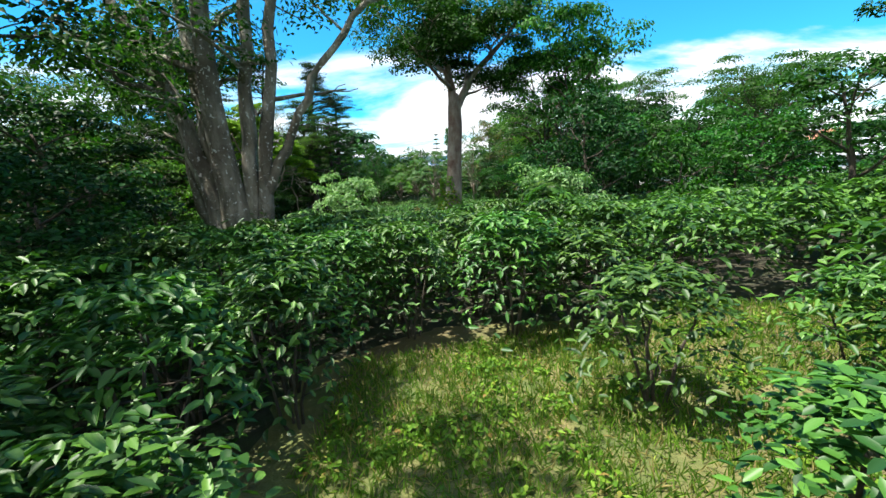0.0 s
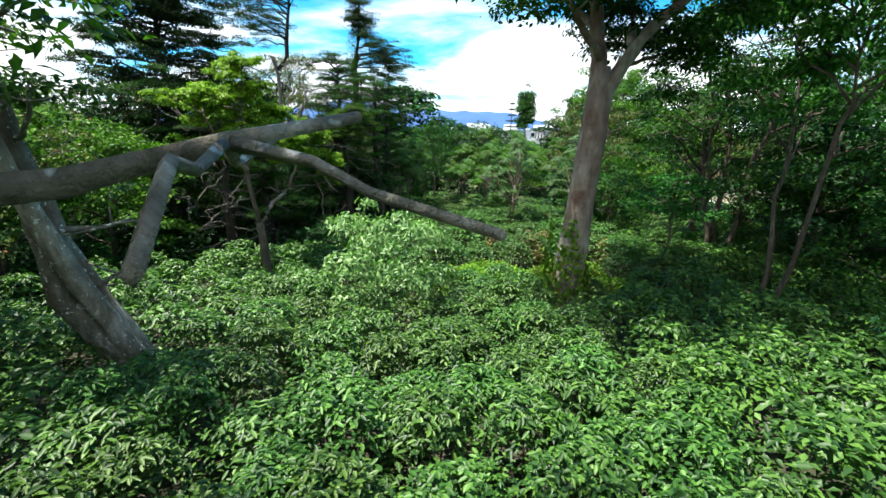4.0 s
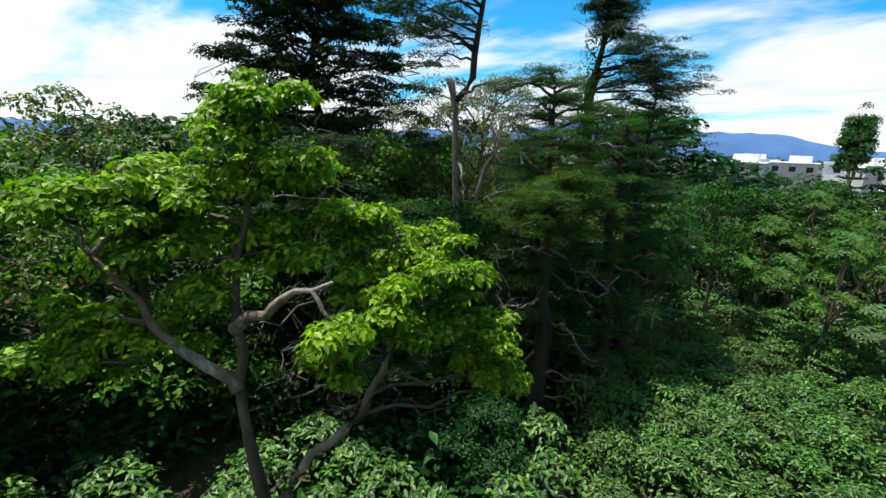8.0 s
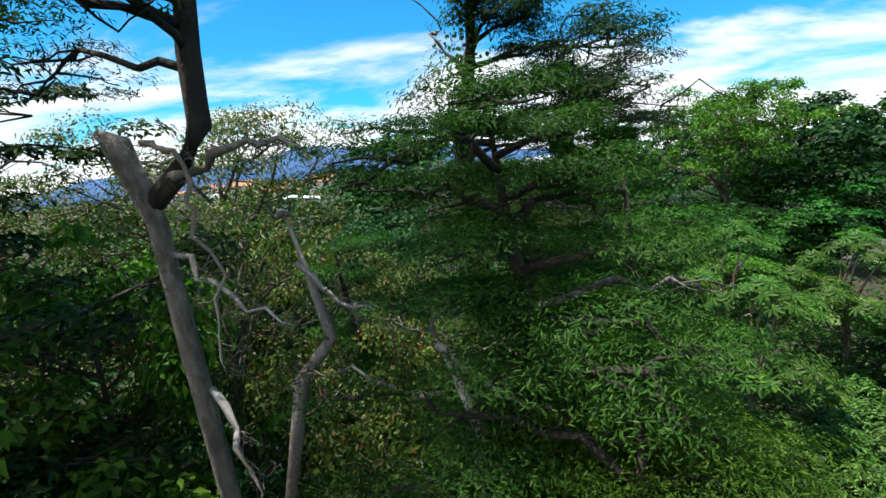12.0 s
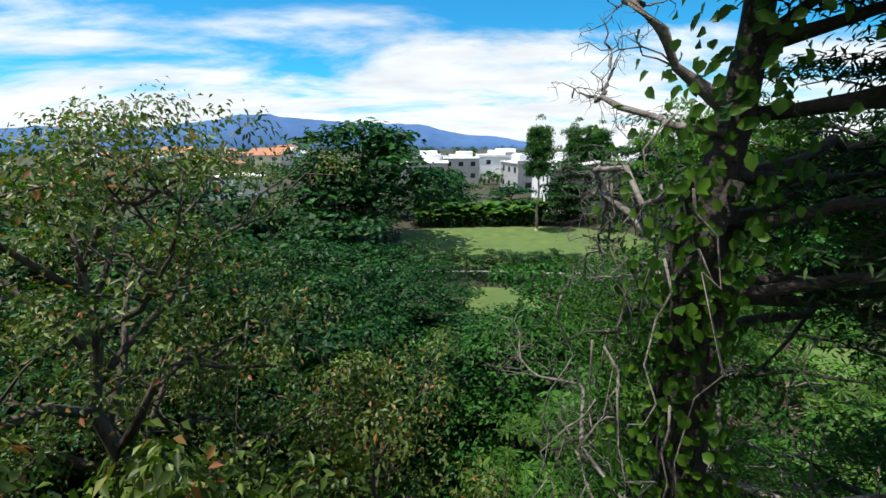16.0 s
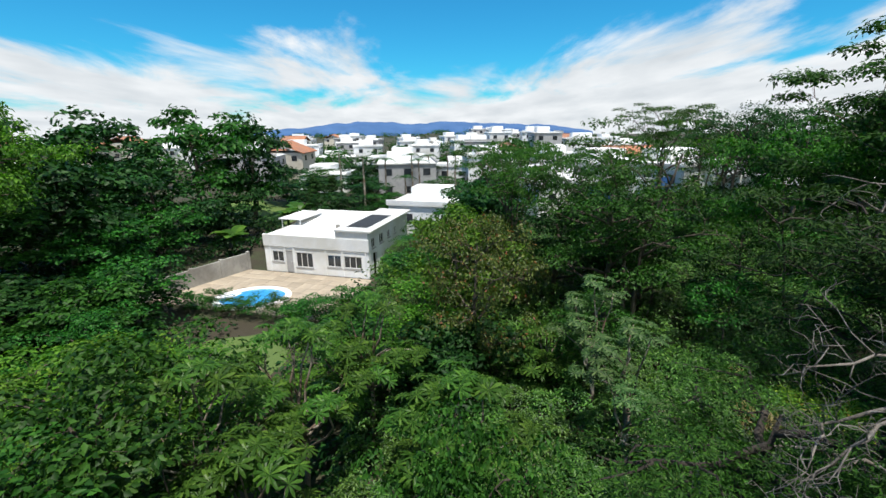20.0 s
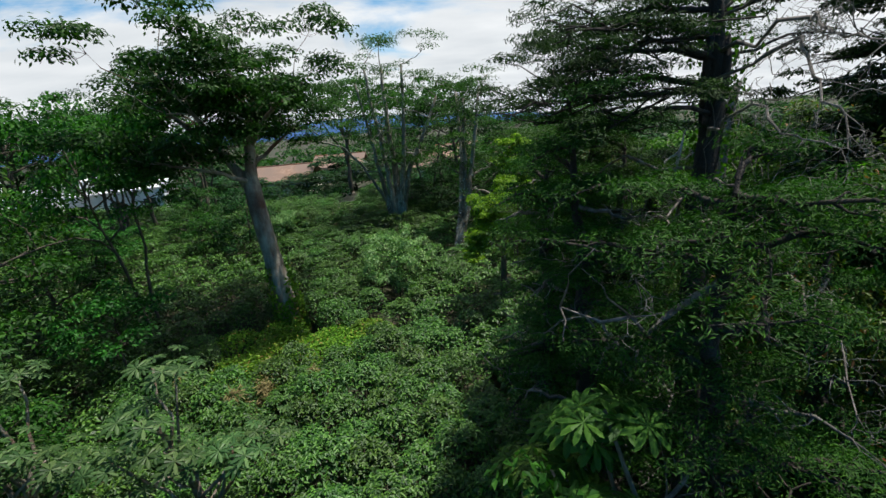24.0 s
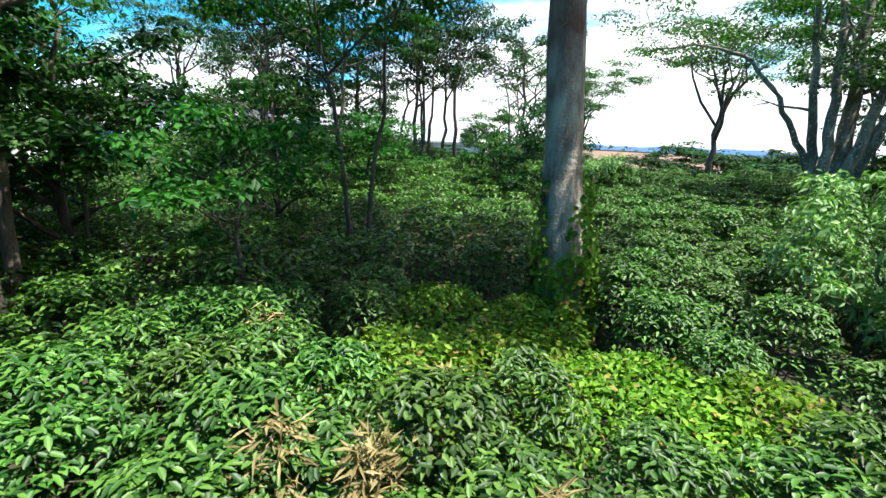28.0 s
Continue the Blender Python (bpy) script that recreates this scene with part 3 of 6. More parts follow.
WORDS = {
    "sunny": ("tree", "broadleaf tree with full sun put into its fresh green leaf colour"),
    "lush": ("tree", "large lush mid-green tree with full rounded crown"),
    "giant": ("tree", "huge spreading light green tree beside the lawn"),
    "full": ("tree", "large full-crowned green tree above the coffee"),
    "grove": ("tree", "dense dark green tree in the far wood"),
    "grove_light": ("tree", "dense leafy green tree near the houses"),
    "tall": ("tall_tree", "tall dark tree with bare lower trunk over the coffee"),
    "mound": ("tree", "spreading olive-green tree with dense small leaves, some browned"),
    "broad": ("tree", "leafy green broadleaf tree at the wood's edge"),
    "deep": ("tree", "dark green dense-leaved broadleaf tree in the woods"),
    "olive": ("tree", "olive-brown small-leaved spreading tree canopy"),
    "feather": ("tree", "flat-topped shade tree with feathery green foliage"),
    "conifer": ("cypress_tree", "dark green layered cypress with drooping boughs"),
    "column": ("tree", "tall narrow tree with clipped dense dark crown"),
    "shrub": ("shrub", "leafy green shrub growing among the trees"),
    "pale": ("shrub", "pale green long-leaved bush above the coffee"),
    "airy": ("slim_tree", "slim many-stemmed tree with thin airy foliage"),
    "sapling": ("young_tree", "slender young tree with thin bare stem"),
}
CATEGORY = {"tall_tree": "tree", "cypress_tree": "tree", "slim_tree": "tree", "young_tree": "tree"}
_count = [0]


def plant(kind, x, y, top, r, sink=0.0, label="", name="", turn=None, group=""):
    """A tree of a kind at (x, y), its top at that height, its crown of that radius."""
    protos, H, R = PROTO[kind]
    _count[0] += 1
    i = _count[0]
    z = ground_z(x, y) - sink
    root = new(name or WORDS[kind][0])
    root.empty_display_size = 0.3
    root.location = (x, y, z)
    root.rotation_euler = (0, 0, (i * 2.399) % 6.283 if turn is None else turn)
    root.scale = (r / R, r / R, max(0.2, (top - z)) / H)
    trunk, crown = protos[i % len(protos)]
    part_of("trunk", trunk, root)
    part_of("crown", crown, root)
    tagged(root, label or WORDS[kind][1], CATEGORY.get(WORDS[kind][0], WORDS[kind][0]), group or "woodland trees")
    return root


# the coffee ------------------------------------------------------------
def coffee_leaves(rng, count, h=1.8, r=0.8):
    a = rng.uniform(0, 2 * math.pi, count)
    u = rng.random(count) ** 0.55
    ph = (1 - u) * 1.55                       # from the top down to the skirt
    rad = r * (0.25 + 0.75 * np.sin(ph)) * rng.uniform(0.72, 1.12, count) * (1 + 0.18 * np.sin(3 * a + 1))
    z = h * (0.14 + 0.86 * np.cos(ph)) * rng.uniform(0.9, 1.05, count)
    tier = np.round(z * 4) / 4
    z = z * 0.55 + tier * 0.45
    p = np.stack([rad * np.cos(a), rad * np.sin(a), z], 1)
    nn = np.stack([np.cos(a) * np.sin(ph) * 0.6, np.sin(a) * np.sin(ph) * 0.6, 0.9 + np.cos(ph)], 1) + rng.normal(0, 0.32, (count, 3))
    return p, nn


def coffee_variant(seed, count, fine):
    rng = np.random.default_rng(seed)
    w = Wood()
    for k in range(4):
        a = k * 1.6 + rng.uniform(0, 0.6)
        w.limb((0.05 * math.cos(a), 0.05 * math.sin(a), -0.1), (0.35 * math.cos(a), 0.35 * math.sin(a), 1.45), 0.022, 0.01, rng, 0.05, 5, 5)
    for k in range(12):
        a, z = k * 2.4, 0.4 + 0.08 * k
        w.limb((0.1 * math.cos(a), 0.1 * math.sin(a), z), (0.65 * math.cos(a), 0.65 * math.sin(a), z + 0.12), 0.009, 0.004, rng, 0.08, 4, 4)
    p, nn = coffee_leaves(rng, count)
    return w.mesh("stem", M_BARKD), leaves_mesh("foliage", p, nn, 0.128, 0.056, M_COFFEE, rng, 0.34, fine)


COFFEE = [coffee_variant(900 + i, 1150, True) for i in range(4)]
PATCHES = [(0.5, 25.4, 1.2), (1.4, 28.4, 1.5), (-1.9, 27.2, 1.9), (0.4, 27.0, 1.6), (-3.6, 26.4, 1.3), (2.4, 26.2, 1.4)]       # low yellow-green cover
KEEP_OUT = [(-5.4, 6.2, 0.5), (5.0, 30.4, 0.5), (-11.8, 26.4, 0.7), (0.4, 24.3, 0.7), (-5.1, 10.9, 0.8), (-8.5, 18.1, 0.8), (-4.9, 22.8, 1.2), (2.3, 4.7, 1.0), (-0.9, 36.6, 0.5), (0.2, 34.4, 0.5)]


def in_clearing(x, y):
    if (-1.4 < x < 3.2 and 2.3 < y < 6.1 + 0.3 * math.sin(x)) or (3.0 < x < 13 and 4.4 < y < 7.2 + 0.3 * math.sin(2 * x)):
        return True
    return -1.2 < x < 1.0 and y < 3.2


def coffee_spots():
    rng = random.Random(5)
    spots = []
    j = 0
    y = -3.0
    while y < 46:
        x = -15.0 + (j % 2) * 0.6
        while x < 30:
            px, py = x + rng.uniform(-0.3, 0.3), y + rng.uniform(-0.25, 0.25)
            x += 1.22
            west = -17 if py < 25 else (-13.5 if py < 28 else -9.2 + (py - 28) * 0.06)
            if px < west or in_clearing(px, py):
                continue
            if px * px + py * py < 2.2:
                continue
            if any((px - a) ** 2 + (py - b) ** 2 < c * c for a, b, c in KEEP_OUT):
                continue
            if any((px - a) ** 2 + (py - b) ** 2 < (c * 0.9) ** 2 for a, b, c in PATCHES):
                continue
            spots.append((px, py, (0.72 if py < 2.6 and px > 0 else 1.0) * rng.uniform(0.85, 1.12), rng.uniform(0.92, 1.2), rng.uniform(0, 6.28)))
        y += 1.18
        j += 1
    return spots


def near_stretch(x, y):
    """How far a spot lies from the two lanes where one passes low over the coffee."""
    def seg(ax, ay, bx, by):
        t = min(max(((x - ax) * (bx - ax) + (y - ay) * (by - ay)) / ((bx - ax) ** 2 + (by - ay) ** 2), 0), 1)
        return math.hypot(x - ax - t * (bx - ax), y - ay - t * (by - ay))
    return min(seg(0, 1, -2.5, 13), seg(-2.5, 13, -4, 20), seg(-3, 40, -1, 28) - 1.0)


def make_coffee():
    spots = sorted(coffee_spots() + [(2.05, 4.25, 0.86, 1.05, 1.0), (3.5, 3.5, 0.9, 0.8, 2.0)], key=lambda s: near_stretch(s[0], s[1]))
    for i, (x, y, sz, sr, turn) in enumerate(spots[:300]):
        root = new("coffee_bush")
        root.empty_display_size = 0.2
        root.location = (x, y, ground_z(x, y) - 0.02)
        root.rotation_euler = (0, 0, turn)
        root.scale = (sr, sr, sz)
        stems, fol = COFFEE[i % 4]
        part_of("stem", stems, root)
        part_of("foliage", fol, root)
        tagged(root, "glossy dark green coffee bush in a dense row", "coffee bush", "coffee plantation")
    rng = np.random.default_rng(77)
    P, N = [], []
    for x, y, sz, sr, turn in spots[300:]:
        p, nn = coffee_leaves(rng, 340)
        P.append(p * np.array([sr, sr, sz]) + np.array([x, y, ground_z(x, y)]))
        N.append(nn)
    ob = new("coffee_field", leaves_mesh("coffee_field", np.concatenate(P), np.concatenate(N), 0.19, 0.095, M_COFFEE, rng, 0.34))
    tagged(ob, "further coffee bushes with glossy dark leaves, close set", "coffee bushes", kind="stuff")
    for a, b, c in PATCHES:
        n = int(1000 * c * c)
        ang, rad = rng.uniform(0, 6.283, n), c * np.sqrt(rng.random(n))
        xs, ys = a + rad * np.cos(ang), b + rad * np.sin(ang)
        zs = np.array([ground_z(u, v) for u, v in zip(xs, ys)]) + (1.35 + 0.25 * np.array([noise.noise((u * 0.8, v * 0.8, 2)) for u, v in zip(xs, ys)])) * np.sqrt(np.maximum(0.05, 1 - (rad / c) ** 3)) * rng.uniform(0.75, 1.0, n)
        ob = new("ground_cover", leaves_mesh("ground_cover", np.stack([xs, ys, zs], 1), rng.normal(0, 0.5, (n, 3)) + np.array([0, 0, 1]), 0.14, 0.075, M_COVER, rng, 0.2))
        tagged(ob, "yellow-green creeping cover with some brown leaves", "ground cover", kind="stuff")


make_coffee()

# hero trees -------------------------------------------------------------
plant("pale", -4.9, 22.2, -0.1, 1.6, label="pale green long-leaved bush standing above the coffee")


def hero(name, label, x, y, wood_mat, leaf_mat_, build):
    root = new(name)
    root.empty_display_size = 0.3
    root.location = (x, y, ground_z(x, y))
    build(root, wood_mat, leaf_mat_)
    return tagged(root, label, "tree")


def foliage_at(name, seed, spots, per, leaf, mat, flat, root, droop=0.3, label="", fine=False):
    rng = np.random.default_rng(seed)
    P, N = [], []
    for e, cr in spots:
        p, nn = clump(rng, e, cr * rng.uniform(0.85, 1.15), int(per * rng.uniform(0.8, 1.2)), flat)
        P.append(p)
        N.append(nn)
    me = leaves_mesh(name, np.concatenate(P), np.concatenate(N), leaf[0], leaf[1], mat, rng, droop, fine)
    return part_of(name, me, root, label)


def branchy(seed, root, mat, paths, twig_r=0.05, twigs=4, reach=1.6, name="limb"):
    """Each given path becomes one limb part; twigs fork from it. Returns the ends."""
    rng = np.random.default_rng(seed)
    ends = []
    for pts, r0, r1 in paths:
        w = Wood()
        pts = [np.asarray(p, float) for p in pts]
        fine = []
        for a, b in zip(pts[:-1], pts[1:]):
            for k in range(4):
                fine.append(a + (b - a) * k / 4 + rng.normal(0, 0.018 * np.linalg.norm(b - a), 3).clip(-0.06, 0.06) * (k > 0))
        fine.append(pts[-1])
        m = len(fine)
        w.tube(fine, [r0 + (r1 - r0) * i / (m - 1) for i in range(m)], 9)
        ends.append(fine[-1])
        for q in range(twigs):
            i = int(m * (0.45 + 0.55 * (q + 0.5) / twigs))
            i = min(i, m - 1)
            d = rng.normal(0, 1, 3) * np.array([1, 1, 0.3])
            d = d / np.linalg.norm(d) * reach * rng.uniform(0.6, 1.3) + np.array([0, 0, 0.35 * reach])
            rr = max(0.02, (r0 + (r1 - r0) * i / (m - 1)) * 0.45)
            lp = w.limb(fine[i], fine[i] + d, rr, rr * 0.3, rng, 0.1, 6, 6)
            ends.append(fine[i] + d)
            for _ in range(3):
                d2 = rng.normal(0, 1, 3) * np.array([1, 1, 0.4])
                d2 = d2 / np.linalg.norm(d2) * reach * rng.uniform(0.35, 0.7)
                w.limb(lp[4], lp[4] + d2, rr * 0.35, rr * 0.12, rng, 0.1, 4, 4)
                ends.append(lp[4] + d2)
        part_of(name, w.mesh(name, mat), root)
    return ends


def tree_t(root, wood, leaf):
    w = Wood()
    w.tube([(0, 0, -0.3), (0, 0, 0.6), (0.05, 0, 1.4), (0.15, 0, 2.8), (0.3, 0, 4.6), (0.45, 0, 6.4), (0.5, 0, 7.4), (0.48, 0, 8.1)], [0.70, 0.56, 0.48, 0.42, 0.38, 0.36, 0.35, 0.23], 14)
    part_of("trunk", w.mesh("trunk", wood), root)
    ends = branchy(11, root, wood, [
        ([(0.5, 0, 7.2), (0.25, 0.1, 9.5), (-0.1, 0.2, 10.5), (-0.4, 0.0, 11.4)], 0.25, 0.07),
        ([(0.55, 0, 7.2), (1.5, -0.2, 8.9), (3.0, -0.5, 10.3), (4.4, -0.6, 11.8)], 0.22, 0.05),
        ([(0.4, 0, 9.0), (-0.9, 0.8, 10.3), (-2.2, 1.2, 11.2)], 0.12, 0.04),
        ([(1.2, 0, 8.7), (1.6, 1.6, 10.5), (2.2, 2.8, 12.2)], 0.13, 0.04),
        ([(0.45, 0, 7.6), (1.4, 1.4, 8.3), (2.9, 2.2, 8.8)], 0.11, 0.03),
        ([(0.45, 0, 8.2), (-0.6, -1.4, 9.2), (-1.4, -2.6, 9.9)], 0.11, 0.03)], twigs=8, reach=2.1)
    foliage_at("crown", 12, [(e + np.array([0, 0, 0.1]), 0.95) for e in ends], 190, (0.2, 0.095), leaf, 0.45, root)
    ivy_on(root, 13, 3.9, 0.5, 1500)


def ivy_on(root, seed, height, radius, count):
    """Leaves of ivy climbing a trunk from its foot."""
    rng = np.random.default_rng(seed)
    a = rng.uniform(0, 6.283, count)
    z = height * rng.random(count) * (0.75 + 0.25 * np.sin(3 * a))
    r = radius * (1.35 - 0.35 * z / height) + rng.random(count) ** 2 * 0.22
    nn = np.stack([np.cos(a), np.sin(a), 0.5 + 0 * a], 1) + rng.normal(0, 0.25, (count, 3))
    part_of("ivy", leaves_mesh("ivy", np.stack([r * np.cos(a), r * np.sin(a), z], 1), nn, 0.16, 0.12, M_COVER, rng, 0.8, True), root, "yellow-green ivy climbing from the foot")


hero("shade_tree", "tall shade tree, pale trunk with reddish patches, ivy at its foot", 0.4, 24.3, M_BARKT, M_BROAD, tree_t)


def tree_m(root, wood, leaf):
    w = Wood()
    w.tube([(0, 0, -0.3), (0, 0, 0.4), (0.0, 0, 0.9)], [0.75, 0.6, 0.5], 14)
    part_of("trunk", w.mesh("trunk", wood), root)
    ends = branchy(21, root, wood, [
        ([(-0.35, 0, 0.4), (-0.62, 0.1, 2.6), (-1.1, 0.2, 4.6), (-2.3, 0.3, 7.0), (-3.6, 0.2, 9.8)], 0.27, 0.09),
        ([(-0.2, 0.15, 0.4), (-0.38, 0.2, 2.8), (-0.75, 0.4, 5.2), (-1.1, 0.8, 8.5), (-1.3, 1.0, 12.0)], 0.25, 0.08),
        ([(0.0, 0.0, 0.4), (-0.05, -0.1, 2.8), (-0.1, -0.3, 5.4), (0.1, -0.5, 8.5), (0.1, -0.7, 12.0)], 0.36, 0.09),
        ([(0.2, 0.1, 0.4), (0.35, 0.2, 2.8), (0.45, 0.3, 5.2), (0.9, 0.4, 8.5), (1.3, 0.6, 12.0)], 0.24, 0.08),
        ([(0.38, 0, 0.4), (0.72, 0.1, 2.6), (1.05, 0.2, 4.8), (1.5, 0.2, 8.0), (2.0, 0.4, 11.0)], 0.22, 0.07),
        ([(0.72, 0.1, 2.5), (1.5, 0.2, 4.0), (2.4, 0.3, 5.6), (3.6, 0.4, 6.9), (5.4, 0.6, 7.4), (7.2, 0.8, 7.2)], 0.13, 0.03)], twigs=6, reach=2.2)
    foliage_at("crown", 22, [(e, 0.9) for e in ends if e[2] > 3.9 and not (1.2 < e[0] < 4.8 and -2.0 < e[1] < 3.8 and e[2] < 6.4)], 105, (0.17, 0.075), leaf, 0.38, root)


hero("shade_tree", "many-stemmed shade tree with smooth grey trunks and spreading limbs", -5.1, 10.9, M_BARKM, M_FEATHER, tree_m)


def tree_m2(root, wood, leaf):
    w = Wood()
    w.tube([(0, 0, -0.3), (0, 0, 0.4), (0, 0, 0.9)], [0.7, 0.55, 0.45], 12)
    part_of("trunk", w.mesh("trunk", wood), root)
    ends = branchy(31, root, wood, [
        ([(0.1, 0.1, 0.3), (-0.5, -0.55, 1.6), (-0.95, -1.0, 2.8), (-1.05, -1.1, 5.5), (-1.2, -0.9, 10.0)], 0.30, 0.08),
        ([(0.0, 0.0, 0.3), (-0.9, -0.5, 3.0), (-1.5, -0.9, 6.0), (-2.2, -0.8, 10.5)], 0.24, 0.07),
        ([(0, 0, 0.3), (-0.6, -0.9, 3.0), (-1.0, -1.7, 6.5), (-1.0, -2.4, 10.5)], 0.22, 0.07)], twigs=5, reach=1.8)
    foliage_at("crown", 32, [(e, 0.8) for e in ends if e[2] > 4.5], 80, (0.2, 0.08), leaf, 0.4, root)


hero("shade_tree", "shade tree with several leaning grey stems, sparse top", -8.5, 18.1, M_BARKM, M_FEATHER, tree_m2)


def tree_l(root, wood, leaf):
    rng = np.random.default_rng(41)
    right, deep = np.array([0.695, 0.719, 0.0]), np.array([-0.719, 0.695, 0.0])
    g = root.location.z

    def at(across, back, z):
        return right * across + deep * back + np.array([0, 0, z - g])
    w = Wood()
    w.tube([(0.15, 0, -0.3), (0.08, 0, (-2.2 - g) * 0.5), tuple(at(0, 0, -1.5)), tuple(at(-0.06, 0, -1.0))], [0.24, 0.17, 0.14, 0.13], 10)
    part_of("trunk", w.mesh("trunk", wood), root)
    leaders = [[at(-0.05, 0, -1.1), at(-0.3, 0.05, 0.9), at(-0.3, 0.25, 2.4), at(0.0, 0.6, 3.9)],
               [at(-0.02, 0, -1.2), at(0.35, 0.1, -0.5), at(1.15, 0.3, 0.1), at(1.7, 0.5, 1.25), at(2.1, 0.8, 2.0)],
               [at(-0.25, 0.0, 0.8), at(-0.9, -0.1, 1.5), at(-1.5, -0.3, 2.6)],
               [at(-0.3, 0.0, 1.6), at(0.2, -0.4, 2.0), at(0.9, -0.8, 2.4)]]
    joints = []
    for pts in leaders:
        limb = Wood()
        fine = [a + (b - a) * k / 4 + rng.normal(0, 0.035, 3) for a, b in zip(pts[:-1], pts[1:]) for k in range(4)] + [pts[-1]]
        limb.tube(fine, [0.085 - 0.065 * i / (len(fine) - 1) for i in range(len(fine))], 8)
        joints += fine[3:]
        part_of("limb", limb.mesh("limb", wood if len(pts) == 4 else M_BARK), root)
    # leafy lobes: across, deep, height above datum, radius
    lobes = [(0.1, 0.6, 4.35, 0.45), (-0.3, 0.6, 3.9, 0.5), (-0.5, 0.9, 4.05, 0.45), (-0.95, 0.3, 3.2, 0.5), (-1.5, 0.5, 3.1, 0.55), (-2.0, 0.1, 3.0, 0.5), (-1.1, 0.5, 3.3, 0.55),
             (0.0, 0.6, 3.4, 0.55), (1.0, 1.1, 3.2, 0.55), (1.6, 1.0, 3.1, 0.5), (2.2, 1.3, 2.75, 0.55), (2.7, 0.9, 2.35, 0.5), (0.95, -0.9, 2.3, 0.4), (1.5, -0.1, 2.4, 0.45),
             (1.95, 0.65, 1.7, 0.5), (1.3, 0.6, 2.3, 0.5), (2.6, 0.9, 1.7, 0.45), (3.2, 0.85, 1.45, 0.45), (2.9, 0.6, 1.0, 0.4), (3.3, 0.7, 0.85, 0.35), (3.65, 0.8, 0.65, 0.3), (-1.9, 0.1, 1.7, 0.45),
             (-2.1, 0, 1.3, 0.45), (-1.4, 0.2, 1.5, 0.4), (-1.5, 0.1, 2.4, 0.5), (-0.3, 0.8, 2.6, 0.5), (0.3, 0.4, 2.4, 0.5), (-0.7, 0.3, 2.0, 0.45), (1.0, 0.6, 1.7, 0.4), (-1.0, 0.4, 2.6, 0.5), (0.9, -0.5, 1.8, 0.35), (2.3, 0.4, 2.5, 0.45), (0.5, 0.6, 3.5, 0.45), (0.3, 1.3, 3.3, 0.5), (-0.6, 1.5, 3.2, 0.5), (0.9, 1.7, 2.9, 0.5), (-1.4, 1.2, 2.8, 0.5), (-0.2, 1.2, 2.5, 0.45), (1.7, 1.6, 2.4, 0.45)]
    spots = []
    for across, back, z, r in lobes:
        if across > 0.7:
            z -= 0.45
        c = at(across, back, z)
        start = min(joints, key=lambda j: np.linalg.norm(j - c) + 0.8 * max(0.0, j[2] - c[2]))
        limb = Wood()
        limb.limb(start, c, 0.035, 0.010, rng, 0.09, 6, 5)
        for _ in range(10):
            e = c + rng.normal(0, 0.5, 3) * np.array([1, 1, 0.5]) * r
            limb.limb(c, e, 0.010, 0.004, rng, 0.08, 3, 4)
            spots.append((e, r * 0.5))
        part_of("limb", limb.mesh("limb", wood), root)
    foliage_at("crown", 42, spots, 110, (0.115, 0.065), leaf, 0.55, root, 0.45)


hero("lime_tree", "bright yellow-green broadleaf tree with low forked trunk, sunlit", -10.0, 24.95, M_BARKD, M_LIME, tree_l)


def cypress(root, seed, H, R, leaf, dead=0, bare=0.3, levels=16, grain=1.0, girth=0.34, taper=0.62, leaf_size=(0.13, 0.05), per=90, bend=0.03, ragged=0.25):
    rng = np.random.default_rng(seed)
    w = Wood()
    tp = w.limb((0, 0, -0.3), (0, 0, H), girth, 0.012, rng, bend, 12, 10)
    part_of("trunk", w.mesh("trunk", M_BARKX), root)
    spots = []
    for i in range(levels):
        u = (i + 0.5) / levels
        z = bare + (0.98 - bare) * u
        k = z * 11
        a = tp[int(k)] + (tp[min(int(k) + 1, 11)] - tp[int(k)]) * (k - int(k))
        ang = i * 2.4 + rng.uniform(-0.5, 0.5)
        reach = R * (1.0 - taper * u) * rng.uniform(0.5, 1.2)
        b = a + np.array([math.cos(ang) * reach, math.sin(ang) * reach, reach * rng.uniform(-0.05, 0.3)])
        boughs = Wood()
        lp = boughs.limb(a, b, 0.10 - 0.06 * u, 0.015, rng, 0.10, 7, 6, 0.08)
        for q in (2, 3, 4, 5, 6):
            for _ in range(2):
                d = rng.normal(0, 1, 3) * np.array([1, 1, ragged]) * reach * 0.2
                spots.append((lp[q] + d + np.array([0, 0, 0.06]), grain * rng.uniform(0.28, 0.5)))
                boughs.limb(lp[q], lp[q] + d, 0.02, 0.006, rng, 0.1, 3, 4)
        part_of("bough", boughs.mesh("bough", M_BARKX), root)
    for i in range(dead):
        k = 2 + (i * 8.0 / max(dead, 1))
        a = tp[int(k)]
        ang = i * 2.1 + rng.uniform(-0.5, 0.5)
        reach = R * rng.uniform(0.5, 1.15)
        b = a + np.array([math.cos(ang) * reach, math.sin(ang) * reach, reach * rng.uniform(-0.5, 0.25)])
        snags = Wood()
        lp = snags.limb(a, b, 0.05, 0.012, rng, 0.14, 8, 5)
        for q in (3, 4, 5, 6, 7):
            for _ in range(2):
                d = rng.normal(0, 1, 3) * reach * 0.2
                snags.limb(lp[q], lp[q] + d, 0.014, 0.004, rng, 0.15, 4, 4)
        part_of("dead_branch", snags.mesh("dead_branch", M_TWIG), root, "bare grey dead branch")
    foliage_at("crown", seed + 1, spots, per, (leaf_size[0] * grain, leaf_size[1] * grain), leaf, 0.34, root, 0.2)


